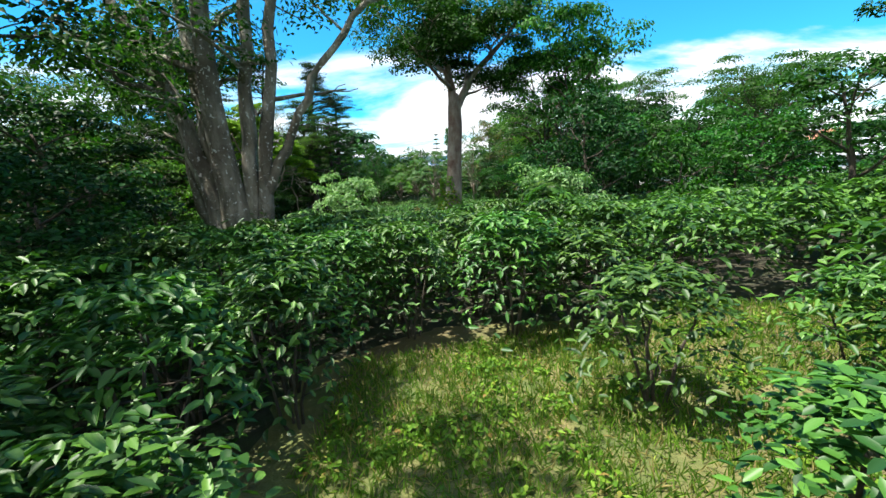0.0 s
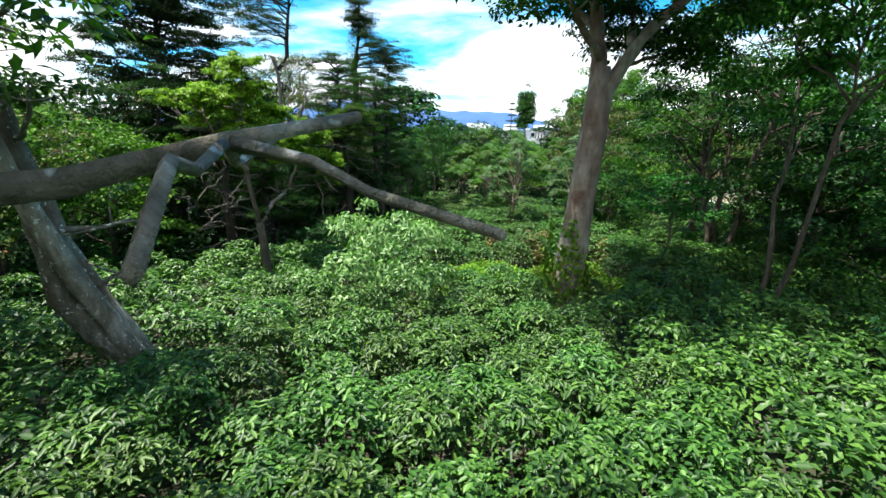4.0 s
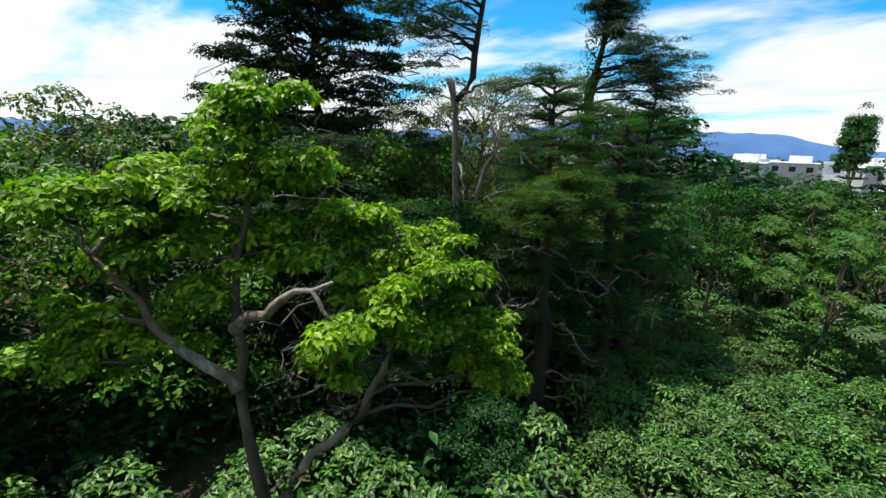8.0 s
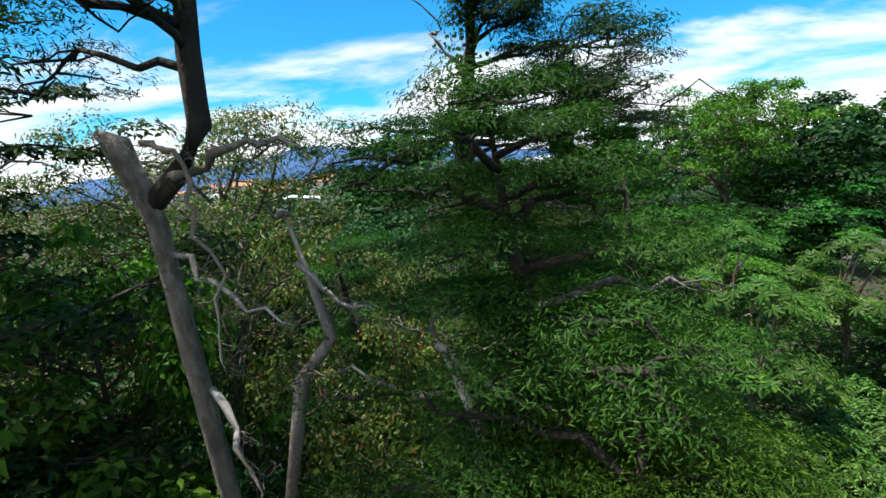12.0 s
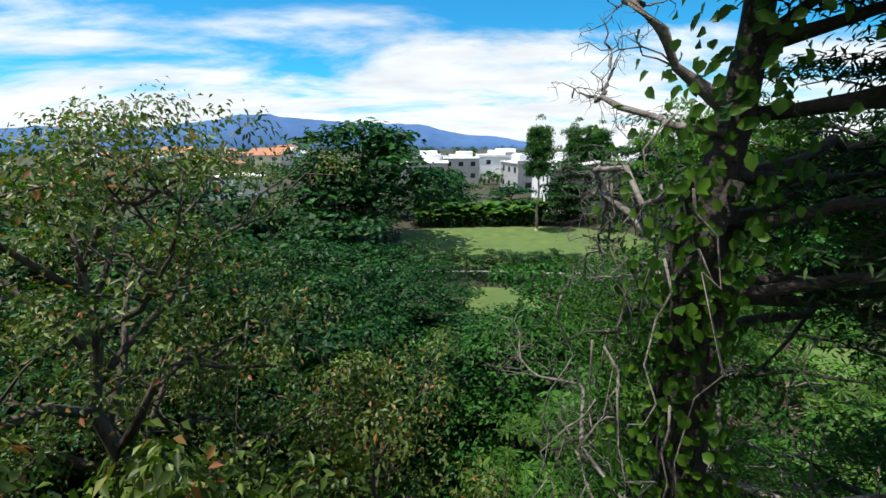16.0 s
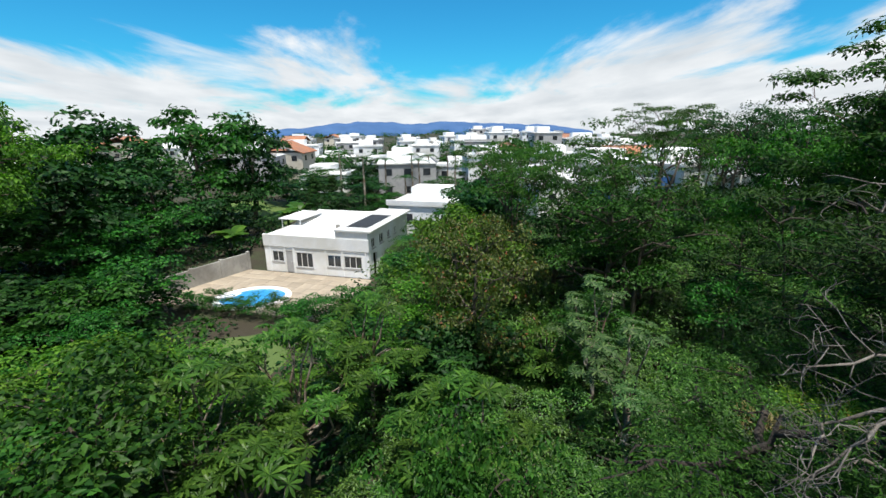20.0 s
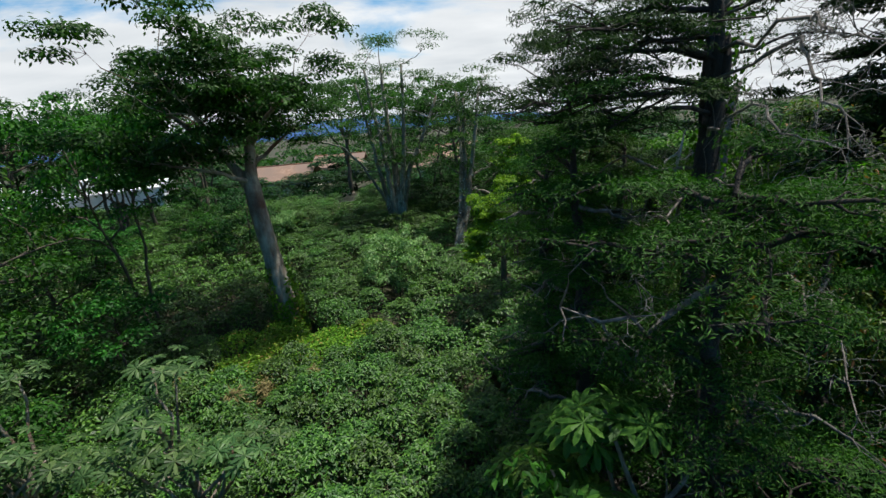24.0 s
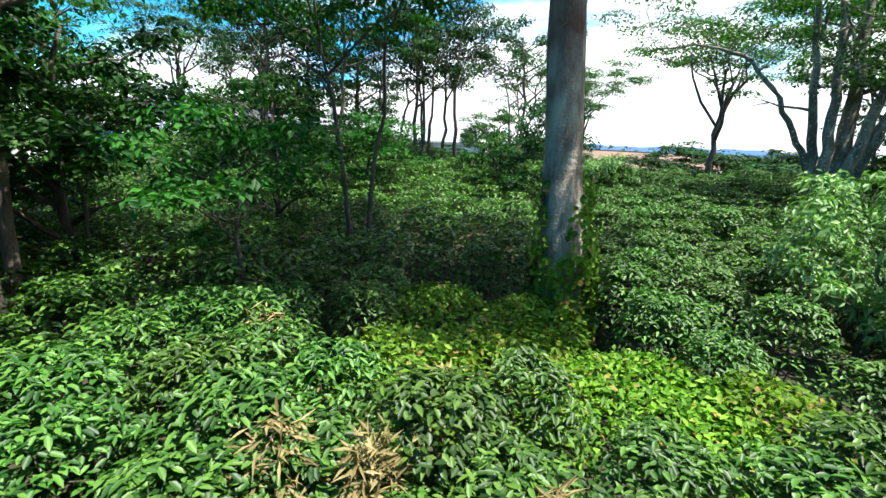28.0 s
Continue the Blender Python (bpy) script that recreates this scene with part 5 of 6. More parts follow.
TREES = [
    # ahead of the start
    ("full", 7.9, 33.6, 5.8, 3.8), ("feather", 20.6, 29.3, 5.6, 4.0), ("broad", 9.4, 10.7, 2.2, 2.0), ("deep", -6.4, 6.9, 0.8, 1.7),
    ("deep", -8.8, 9.8, 2.2, 2.2), ("broad", -12.5, 12.5, 3.5, 3.0), ("feather", -14, 17.5, 4.6, 3.4), ("olive", -18.4, 23.0, 3.0, 2.8),
    ("broad", 13, 17, 1.6, 2.4), ("deep", 4.6, 14.6, 2.4, 1.9), ("shrub", 7.5, 14, 0.6, 1.6), ("broad", 11, 24, 2.2, 2.6), ("pale", 3.0, 12.2, -0.2, 1.2),
    # Tall at x -9.6 and lush at x -8.0: added only to shade the coffee.
    ("lush", 6.4, 24.4, 7.6, 3.2), ("tall", -9.6, 7.0, 8.6, 4.4), ("lush", -8.0, 3.0, 9.0, 4.1), ("airy", 8.3, 31.8, 8.2, 3.6), ("olive", -17.5, 19.5, 3.2, 3.0), ("sunny", -19.5, 24, 4.2, 3.0),
    ("feather", 15, 37, 6.4, 4.0), ("sunny", 10, 41, 3.8, 3.2), ("sunny", 0.4, 53.6, 1.4, 2.6), ("broad", -3.4, 50.5, 3.0, 3.0), ("broad", -6.5, 42.5, 3.0, 1.5), ("sunny", 6, 43, 1.0, 2.4),
    ("deep", -12.6, 56, 0.2, 3.2), ("deep", -14.8, 59.5, 1.2, 3.2), ("deep", -11.8, 50.8, -0.4, 2.6), ("grove_light", 13.4, 60.4, 0.2, 2.8), ("grove_light", 9.6, 60.5, 0.2, 2.8), ("grove_light", 6.6, 62.6, -0.6, 2.6), 
    ("deep", -13.3, 32.6, 2.4, 1.7), ("deep", -11.9, 33.0, 1.9, 1.2), ("deep", -11.6, 31.8, -0.6, 1.6), ("sunny", -16.1, 33.4, 4.4, 2.4), ("olive", -12.3, 37.2, 2.8, 2.0), ("olive", -15.2, 37.8, 4.6, 2.4), ("sunny", -16.6, 36.6, 5.1, 2.1), ("deep", -9.6, 29.8, -1.8, 1.3),
    ("broad", -7.0, 50.5, 2.4, 2.8), ("broad", 16, 28, 3.0, 2.8), ("broad", 22, 20, 2.5, 3.0), ("feather", 25, 35, 5.8, 4.0),
    ("broad", 4.5, 35.5, 0.6, 1.8), ("sapling", 10, 30, 1.6, 1.6), ("broad", 13, 31, 3.2, 2.6),
    # the wood
    ("olive", -26.5, 40, 4.6, 3.8), ("deep", -20.5, 31, 3.6, 3.2), ("sunny", -17.4, 26.4, 2.6, 2.6), ("olive", -23, 26, 5, 3.6),
    ("deep", -9.9, 35.6, 0.8, 1.8), ("mound", -17.2, 42.3, 7.1, 3.7), ("mound", -21.0, 39.5, 6.0, 3.8), ("olive", -13.0, 43.2, 2.8, 2.6),
    ("deep", -14.6, 47.2, 3.0, 3.2), ("broad", -9.0, 48.5, 1.2, 2.8), ("deep", -20, 49, 3.0, 3.6), ("deep", -15.6, 53, 2.6, 3.4), ("grove", -23, 56, 2.6, 3.8),
    ("deep", -10.6, 59.8, -0.4, 2.4), ("deep", -11.6, 63.6, 0.4, 2.2), ("sunny", 0.3, 57.2, 0.9, 3.2), ("sunny", 3.6, 53, -0.8, 2.6), ("deep", -5.0, 52.0, -0.4, 2.6), ("broad", 6.5, 58, -0.4, 2.6), ("grove", -17, 62, 2.4, 3.8),
    ("grove", -23, 66, 3.0, 4.2), ("grove", -31, 60, 2.4, 4.2), ("grove", -30, 72, 3.6, 4.6), ("grove", -38, 68, 3.6, 4.6), ("grove", -38, 52, 3.2, 4.4), ("grove", -27, 62, 2.0, 3.6), ("grove", -35, 60, 2.6, 4.0),
    ("sunny", 4.4, 47.0, -1.2, 2.0), ("grove", 10, 64, 0.2, 3.2), ("grove", 14, 61.5, -0.6, 2.6),
    ("grove", -30, 32, 4.6, 4.4), ("grove", -36, 38, 4.8, 4.6), ("grove", -29, 24, 4.2, 4.2), ("grove", -24, 17, 3.8, 4.0), ("grove", -33, 15, 4.6, 4.4), ("grove", -26, 8, 3.6, 4.0), ("grove", -38, 24, 5.0, 4.8), ("grove", -35, 46, 3.6, 4.4), ("grove", -20, 10, 3.2, 3.4), ("grove", -22, 1, 3.4, 3.8), ("grove", -32, 3, 4.2, 4.4), ("grove", -43, 33, 5.0, 4.8), ("grove", -44, 14, 5.0, 4.8), ("grove", -42, 44, 4.4, 4.6), ("grove", -26, 47, 3.0, 3.6),
    # round the lawn
    ("grove", -17.0, 81.3, 8.4, 7.4), ("grove", -20.5, 79, 5.6, 5.0), ("giant", 13.2, 70.0, 8.8, 6.2), ("grove_light", 16, 71, 3.4, 4.2), ("grove", 19, 80, 7.4, 5.2), ("grove", 17, 90, 7.0, 5.0),
    ("grove", -9, 93, 3.0, 4.0), ("grove", 9, 92, 4.6, 4.0), ("grove", -15, 97, 1.0, 3.6), ("grove", -5, 97, 0.6, 3.4), ("grove", 2, 96, 0.6, 3.4), ("grove", 7, 89.5, 0.8, 2.6), ("grove", 26, 76, 8.4, 5.4), ("grove", 34, 75, 9.2, 5.4), ("grove_light", 42, 69, 9.8, 5.6), ("grove", 22, 69.5, 5.6, 4.6),
    ("grove", 45, 63.5, 9.0, 4.6), ("grove", 31, 68, 5.0, 4.2),
    ("column", 2.6, 85.4, 9.6, 1.35), ("column", 12.5, 100, 10.0, 1.7), ("column", 16.5, 101, 9.6, 1.7),
    # round the house
    ("olive", 12.7, 38.2, 2.0, 3.2), ("olive", 4.4, 40.7, 4.2, 2.7), ("deep", 11.0, 29.5, 3.6, 3.2), ("deep", 14.6, 34.0, 4.4, 3.8), ("grove", 22, 37.5, 3.2, 3.4), ("grove", 17.5, 38.5, 1.6, 2.8), ("feather", 34.8, 15.8, 9.4, 4.5),
    ("grove_light", 29, 37, 2.0, 3.2), ("grove", 34, 35, 2.6, 3.4), ("grove_light", 27, 66, 1.2, 3.0), ("grove", 36, 63, 1.0, 3.4), ("grove_light", 20, 66, 1.4, 3.0), ("grove", 40, 52, 0.0, 3.0), ("conifer", 42, 55, 3.0, 1.8), ("conifer", 45.5, 53.5, 2.6, 1.8),
    ("grove_light", 8.6, 46.0, -2.0, 2.2), ("olive", 12.0, 42.6, -1.2, 2.4), ("shrub", 12.9, 50.0, -2.6, 1.6), ("shrub", 14.0, 47.5, -2.6, 1.6), ("grove", 3.6, 41.5, 0.2, 2.4), ("grove_light", 17, 43, -0.6, 2.4),
    ("grove", 52, 57, 0.4, 3.7), ("grove", 56, 49, -0.6, 3.6), ("grove_light", 50, 46, -1.6, 3.2), ("grove", 59, 63, 1.2, 3.9), ("grove", 64, 52, -0.2, 3.7), ("grove_light", 68, 60, 0.4, 3.7), ("grove", 72, 46, -0.4, 3.7), ("grove", 78, 54, 0.2, 3.9), ("grove_light", 62, 38, -0.8, 3.6), ("grove", 82, 40, 0.0, 3.9), ("grove_light", 70, 30, -0.4, 3.7), ("grove", 54, 32, -0.6, 3.4), ("grove", 90, 50, 0.4, 4.1),
    # beyond the start, seen on the way back
    ("tall", 16, 10, 9.6, 3.8), ("tall", 18.8, 13.6, 9.2, 3.6), ("tall", 14.4, 7.4, 9.6, 3.4), ("tall", 21.5, 9.4, 9.0, 3.6), ("tall", 20.5, 17.5, 9.2, 3.4), ("tall", 17.6, 4.6, 9.0, 3.4), ("tall", 24.5, 15, 8.6, 3.4), ("feather", 0.5, -9, 10.4, 7.0), ("tall", 12.7, 2.0, 9.6, 3.6), ("feather", 10, -5, 6.5, 4.5), ("airy", 15.6, 9.6, 9.4, 3.2), ("airy", 20, 8, 8.6, 3.2),
    ("deep", 24, 12, 8.5, 3.6), ("broad", -10, -2, 3.0, 3.0), ("broad", -14, 4, 4.0, 3.4), ("feather", -18, -8, 5.6, 4.2), ("deep", 28, 4, 6.5, 4.0), ("sapling", 5.0, 28.7, 1.2, 1.6),
    ("grove", -12, -17, 0.2, 3.4), ("grove", -5, -18, -0.2, 3.6), ("grove", 1, -20, 0.4, 3.4), ("grove", 7, -17, -0.1, 3.4), ("grove", 13, -16, -0.2, 3.4), ("grove", 19, -14, 0.6, 3.6),
    ("grove", 4, -27, 1.6, 4.0), ("grove", -4, -29, 1.2, 4.2), ("grove", -20, -28, 1.4, 4.2), ("grove", 21, -24, 2.0, 4.4), ("grove", -31, -24, 1.4, 4.4), ("grove", 28, -18, 2.4, 4.0),
    ("airy", 30, 14, 7.6, 3.0), ("airy", 34, 20, 7.0, 3.0), ("deep", 36, 8, 7.0, 4.0), ("sapling", 12, 18, 1.4, 1.6), ("airy", 12, 3, 7.0, 3.0),
]
for row in TREES:
    plant(*row)


def tiered_conifer(x, y, top, R, seed):
    """A narrow pyramid of level whorls round a straight stem."""
    rng = np.random.default_rng(seed)
    z = ground_z(x, y)
    H = top - z
    root = new("conifer")
    root.location = (x, y, z)
    w = Wood()
    w.limb((0, 0, -0.2), (0, 0, H), 0.14, 0.015, rng, 0.004, 10, 8)
    spots = []
    for i in range(15):
        u = (i + 0.5) / 15
        zz = H * (0.08 + 0.9 * u)
        reach = R * (1.05 - u) * rng.uniform(0.9, 1.08)
        for k in range(7):
            a = 2 * math.pi * k / 7 + 0.45 * i
            tip = np.array([math.cos(a) * reach, math.sin(a) * reach, zz + 0.10 * reach])
            w.limb((0, 0, zz), tip, 0.025, 0.008, rng, 0.03, 4, 4)
            for q in (0.3, 0.55, 0.8, 1.0):
                spots.append((np.array([0, 0, zz]) * (1 - q) + tip * q, 0.10 + 0.07 * reach / R))
    part_of("trunk", w.mesh("trunk", M_BARKD), root)
    foliage_at("crown", seed + 1, spots, 48, (0.11, 0.035), M_CONIFER, 0.35, root, 0.0)
    tagged(root, "narrow tiered dark conifer standing below the lawn", "tree")


tiered_conifer(-0.5, 60.0, 5.3, 1.7, 401)


# ---------------------------------------------------------------- house and town
def wall_with_holes(name, root, along, length, height, thick, holes, mat, at=0.0, axis="y"):
    """A wall standing along a local axis, with openings cut through: holes of (from, to, sill, head)."""
    us = sorted({along, along + length, *[h[0] for h in holes], *[h[1] for h in holes]})
    zs = sorted({0.0, height, *[h[2] for h in holes], *[h[3] for h in holes]})
    bm = bmesh.new()
    grid = {}

    def vert(i, k, side):
        if (i, k, side) not in grid:
            p = (at + thick * side, us[i], zs[k]) if axis == "y" else (us[i], at + thick * side, zs[k])
            grid[i, k, side] = bm.verts.new(p)
        return grid[i, k, side]

    def solid(i, k):
        if not (0 <= i < len(us) - 1 and 0 <= k < len(zs) - 1):
            return False
        u, z = (us[i] + us[i + 1]) / 2, (zs[k] + zs[k + 1]) / 2
        return not any(a < u < b and z0 < z < z1 for a, b, z0, z1 in holes)
    for i in range(len(us) - 1):
        for k in range(len(zs) - 1):
            if not solid(i, k):
                continue
            for side in (0, 1):
                bm.faces.new([vert(i, k, side), vert(i + 1, k, side), vert(i + 1, k + 1, side), vert(i, k + 1, side)])
            for di, dk, e in ((-1, 0, ((i, k), (i, k + 1))), (1, 0, ((i + 1, k), (i + 1, k + 1))), (0, -1, ((i, k), (i + 1, k))), (0, 1, ((i, k + 1), (i + 1, k + 1)))):
                if not solid(i + di, k + dk):
                    (a, b), (c, d) = e
                    bm.faces.new([vert(a, b, 0), vert(c, d, 0), vert(c, d, 1), vert(a, b, 1)])
    bmesh.ops.recalc_face_normals(bm, faces=bm.faces[:])
    return part(name, bm, mat, root)


def window_part(root, a, b, z0, z1, at, axis, bars=2, label=""):
    """A framed, barred window set in an opening."""
    def bx(p0, p1, q0, q1, d0, d1):
        return box_bm(at + d0, p0, q0, at + d1, p1, q1) if axis == "y" else box_bm(p0, at + d0, q0, p1, at + d1, q1)
    win = part("window", bx(a, b, z0, z1, 0.10, 0.12), M_DARKGL, root, label)
    for p0, p1, q0, q1 in ((a, a + 0.06, z0, z1), (b - 0.06, b, z0, z1), (a, b, z0, z0 + 0.06), (a, b, z1 - 0.06, z1)):
        part("frame", bx(p0, p1, q0, q1, 0.05, 0.10), M_FRAME, win)
    for k in range(bars):
        m = a + (b - a) * (k + 1) / (bars + 1)
        part("mullion", bx(m - 0.03, m + 0.03, z0 + 0.06, z1 - 0.06, 0.05, 0.10), M_FRAME, win)
    part("sill", bx(a - 0.06, b + 0.06, z0 - 0.07, z0, -0.08, 0.10), M_GREYW, win)
    return win


HX, HY = 21.4, 46.8
HROT = math.atan2(-0.33, 0.944)


def house_main():
    root = new("house")
    root.location = (HX, HY, ground_z(HX, HY) + 0.1)
    root.rotation_euler = (0, 0, HROT)
    front = [(9.1, 10.4, 1.0, 2.0), (8.1, 8.85, 0.0, 2.1), (5.9, 7.75, 0.6, 2.0), (2.9, 4.35, 0.85, 1.95), (0.75, 2.6, 0.85, 1.95)]
    wall_with_holes("front_wall", root, 0, 11.2, 2.45, 0.2, front, M_WHITE)
    part("parapet", box_bm(-0.14, -0.05, 2.45, 0.16, 11.25, 3.55, 0.02), M_WHITE, root, "white rendered parapet with grey rain streaks")
    for a, b, z0, z1 in front:
        if z0 > 0:
            window_part(root, a, b, z0, z1, 0.0, "y", 2 if b - a > 1.5 else 1, "dark barred window")
    door = part("door", box_bm(0.06, 8.1, 0.02, 0.11, 8.85, 2.1), M_GREYW, root, "grey metal door")
    part("handle", box_bm(0.0, 8.2, 1.0, 0.06, 8.3, 1.06), M_FRAME, door)
    for y in (10.6, 8.95, 7.95, 4.5, 2.72, 0.3):
        part("pilaster", box_bm(-0.10, y - 0.08, 0, 0.0, y + 0.08, 2.45, 0.01), M_WHITE, root)
    side = [(1.0, 2.1, 2.6, 3.5), (3.6, 5.0, 2.6, 3.5), (6.4, 7.4, 2.7, 3.4), (9.0, 9.8, 2.7, 3.4), (1.4, 2.6, 0.0, 2.1)]
    wall_with_holes("side_wall", root, 0.2, 14.3, 4.2, 0.2, side, M_WHITE, 0.0, "x")
    for a, b, z0, z1 in side:
        if z0 > 0:
            window_part(root, a, b, z0, z1, 0.0, "x", 1, "dark barred window")
    part("back_wall", box_bm(14.5, 0, 0, 14.7, 11.2, 4.0), M_WHITE, root)
    part("side_wall", box_bm(0.2, 11.0, 0, 14.5, 11.2, 3.4), M_WHITE, root)
    bm = bmesh.new()                                          # sloping sheet roof
    v = [bm.verts.new(p) for p in ((0.2, 3.4, 3.3), (0.2, 11.0, 3.1), (14.9, 11.3, 3.9), (14.9, 3.4, 4.0), (0.2, 3.4, 3.2), (0.2, 11.0, 3.0), (14.9, 11.3, 3.8), (14.9, 3.4, 3.9))]
    for q in ((0, 1, 2, 3), (7, 6, 5, 4), (0, 4, 5, 1), (1, 5, 6, 2), (2, 6, 7, 3), (3, 7, 4, 0)):
        bm.faces.new([v[k] for k in q])
    part("roof", bm, M_ROOFW, root, "white sheet metal roof")
    for k in range(14):
        y = 3.7 + k * 0.53
        bm = bmesh.new()
        v = [bm.verts.new(p) for p in ((0.3, y, 3.32 - 0.026 * (y - 3.4)), (0.3, y + 0.05, 3.36 - 0.026 * (y - 3.4)), (14.8, y + 0.05, 4.03 - 0.0127 * (y - 3.4)), (14.8, y, 3.99 - 0.0127 * (y - 3.4)), (14.8, y + 0.1, 3.99 - 0.0127 * (y - 3.4)), (0.3, y + 0.1, 3.32 - 0.026 * (y - 3.4)))]
        bm.faces.new((v[0], v[1], v[2], v[3]))
        bm.faces.new((v[1], v[5], v[4], v[2]))
        part("roof_rib", bm, M_ROOFW, root)
    part("roof_slab", box_bm(-0.35, -0.4, 4.2, 15.0, 3.3, 4.38, 0.02), M_ROOFW, root)
    part("slab_upstand", box_bm(0.1, 3.2, 3.3, 14.9, 3.38, 4.2), M_WHITE, root)
    part("front_upstand", box_bm(-0.12, 0.0, 3.55, 0.2, 3.3, 4.2), M_WHITE, root)
    pan = part("roof_panel", box_bm(0.9, 0.3, 4.384, 9.6, 2.6, 4.41), M_VOID, root, "black panel area let into the white roof")
    for a, b, c, d in ((0.8, 0.2, 9.7, 0.3), (0.8, 2.6, 9.7, 2.7), (0.8, 0.3, 0.9, 2.6), (9.6, 0.3, 9.7, 2.6)):
        part("rim", box_bm(a, b, 4.384, c, d, 4.47), M_ROOFW, pan)
    part("vent", box_bm(2.6, 3.9, 3.4, 2.95, 4.25, 4.35, 0.02), M_CONC, root, "small grey roof vent")
    part("rear_roof", box_bm(6.0, 9.6, 4.0, 12.5, 12.4, 4.12, 0.02), M_ROOFW, root)
    for y in (9.9, 12.1):
        part("roof_post", box_bm(6.2, y - 0.05, 0, 6.3, y + 0.05, 4.0), M_WHITE, root)
    tagged(root, "low white house with flat white roofs beside a pool terrace", "house")

    m = root.matrix_basis.copy()
    root.scale = (0.62, 0.86, 0.92)

    def put(name, bm, mat, label, cat, kind=""):
        me = bpy.data.meshes.new(name)
        bm.to_mesh(me)
        bm.free()
        me.materials.append(mat)
        ob = new(name, me)
        ob.matrix_basis = m
        return tagged(ob, label, cat, kind=kind)

    # terrace of slabs round the pool
    terrace = new("terrace")
    terrace.matrix_basis = m
    tagged(terrace, "pale sandy paved terrace around the pool", "terrace", kind="structure")
    rng = random.Random(8)
    slab = mesh_of("slab", *box_data(0.98, 0.98, 0.12), M_PAVE)
    for i in range(8):
        for jj in range(14):
            cx, cy = -7.6 + i, 0.2 + jj
            if ((cx + 5.6) / 1.6) ** 2 + ((cy - 6.6) / 2.4) ** 2 < 1.0:
                continue
            p = part_of("slab", slab, terrace, loc=(cx, cy, -0.06 + rng.uniform(-0.006, 0.006)))
            p.rotation_euler = (0, 0, rng.choice((0, 1.5708)))
    pool = new("swimming_pool")
    pool.matrix_basis = m
    tagged(pool, "kidney-shaped swimming pool with bright blue water", "pool")
    n = 36
    ring = []
    for k in range(n):
        a = 2 * math.pi * k / n
        r = 1 + 0.16 * math.cos(2 * a + 0.6) - 0.10 * math.cos(a)
        ring.append((-5.6 + 1.7 * r * math.cos(a), 6.6 + 2.5 * r * math.sin(a)))
    part_of("water", mesh_of("water", [(x, y, 0.02) for x, y in ring], [tuple(range(n))], M_WATER), pool)
    v, f = [], []
    for k, (x, y) in enumerate(ring):
        dx, dy = x + 5.6, y - 6.6
        for q, z in ((0.97, -0.3), (0.97, 0.12), (1.16, 0.12), (1.16, -0.1)):
            v.append((-5.6 + dx * q, 6.6 + dy * q, z))
    for k in range(n):
        for q in range(3):
            a, b = k * 4 + q, ((k + 1) % n) * 4 + q
            f.append((a, a + 1, b + 1, b))
    part_of("coping", mesh_of("coping", v, f, M_WHITE, True), pool, "white rounded pool edge")
    for k in range(3):
        part("step", box_bm(-6.6 + 0.1 * k, 8.6 - 0.28 * k, 0.03, -5.0 - 0.1 * k, 8.75 - 0.28 * k, 0.05), M_WHITE, pool)
    # garden wall in panels
    gw = new("garden_wall")
    gw.matrix_basis = m @ pose(-0.1, 11.4, 0, 0, 0, -196)
    tagged(gw, "stained grey-white garden wall beside the terrace", "wall", kind="structure")
    for k in range(4):
        part("panel", box_bm(k * 2.5 + 0.12, 0, -0.2, k * 2.5 + 2.5, 0.15, 1.5 - 0.06 * k, 0.01), M_CONC, gw)
        part("post", box_bm(k * 2.5 - 0.12, -0.05, -0.2, k * 2.5 + 0.12, 0.2, 1.62 - 0.06 * k, 0.01), M_CONC, gw)


def box_data(w, d, h):
    v = [(sx * w / 2, sy * d / 2, sz * h / 2) for sx in (-1, 1) for sy in (-1, 1) for sz in (-1, 1)]
    return v, [(0, 1, 3, 2), (4, 6, 7, 5), (0, 4, 5, 1), (2, 3, 7, 6), (0, 2, 6, 4), (1, 5, 7, 3)]


house_main()


def gable_mesh(w, d, rise, over, thick=0.16):
    """A pitched roof over w by d."""
    x, y = w / 2 + over, d / 2 + over
    v, f = [], []
    for s in (-1, 1):
        b = len(v)
        v += [(s * x, -y, -over * rise / (w / 2)), (s * x, y, -over * rise / (w / 2)), (0, y, rise), (0, -y, rise),
              (s * x, -y, thick - over * rise / (w / 2)), (s * x, y, thick - over * rise / (w / 2)), (0, y, rise + thick), (0, -y, rise + thick)]
        f += [tuple(b + k for k in q) for q in ((0, 1, 2, 3), (4, 7, 6, 5), (0, 4, 5, 1), (0, 3, 7, 4), (1, 5, 6, 2))]
    return v, f


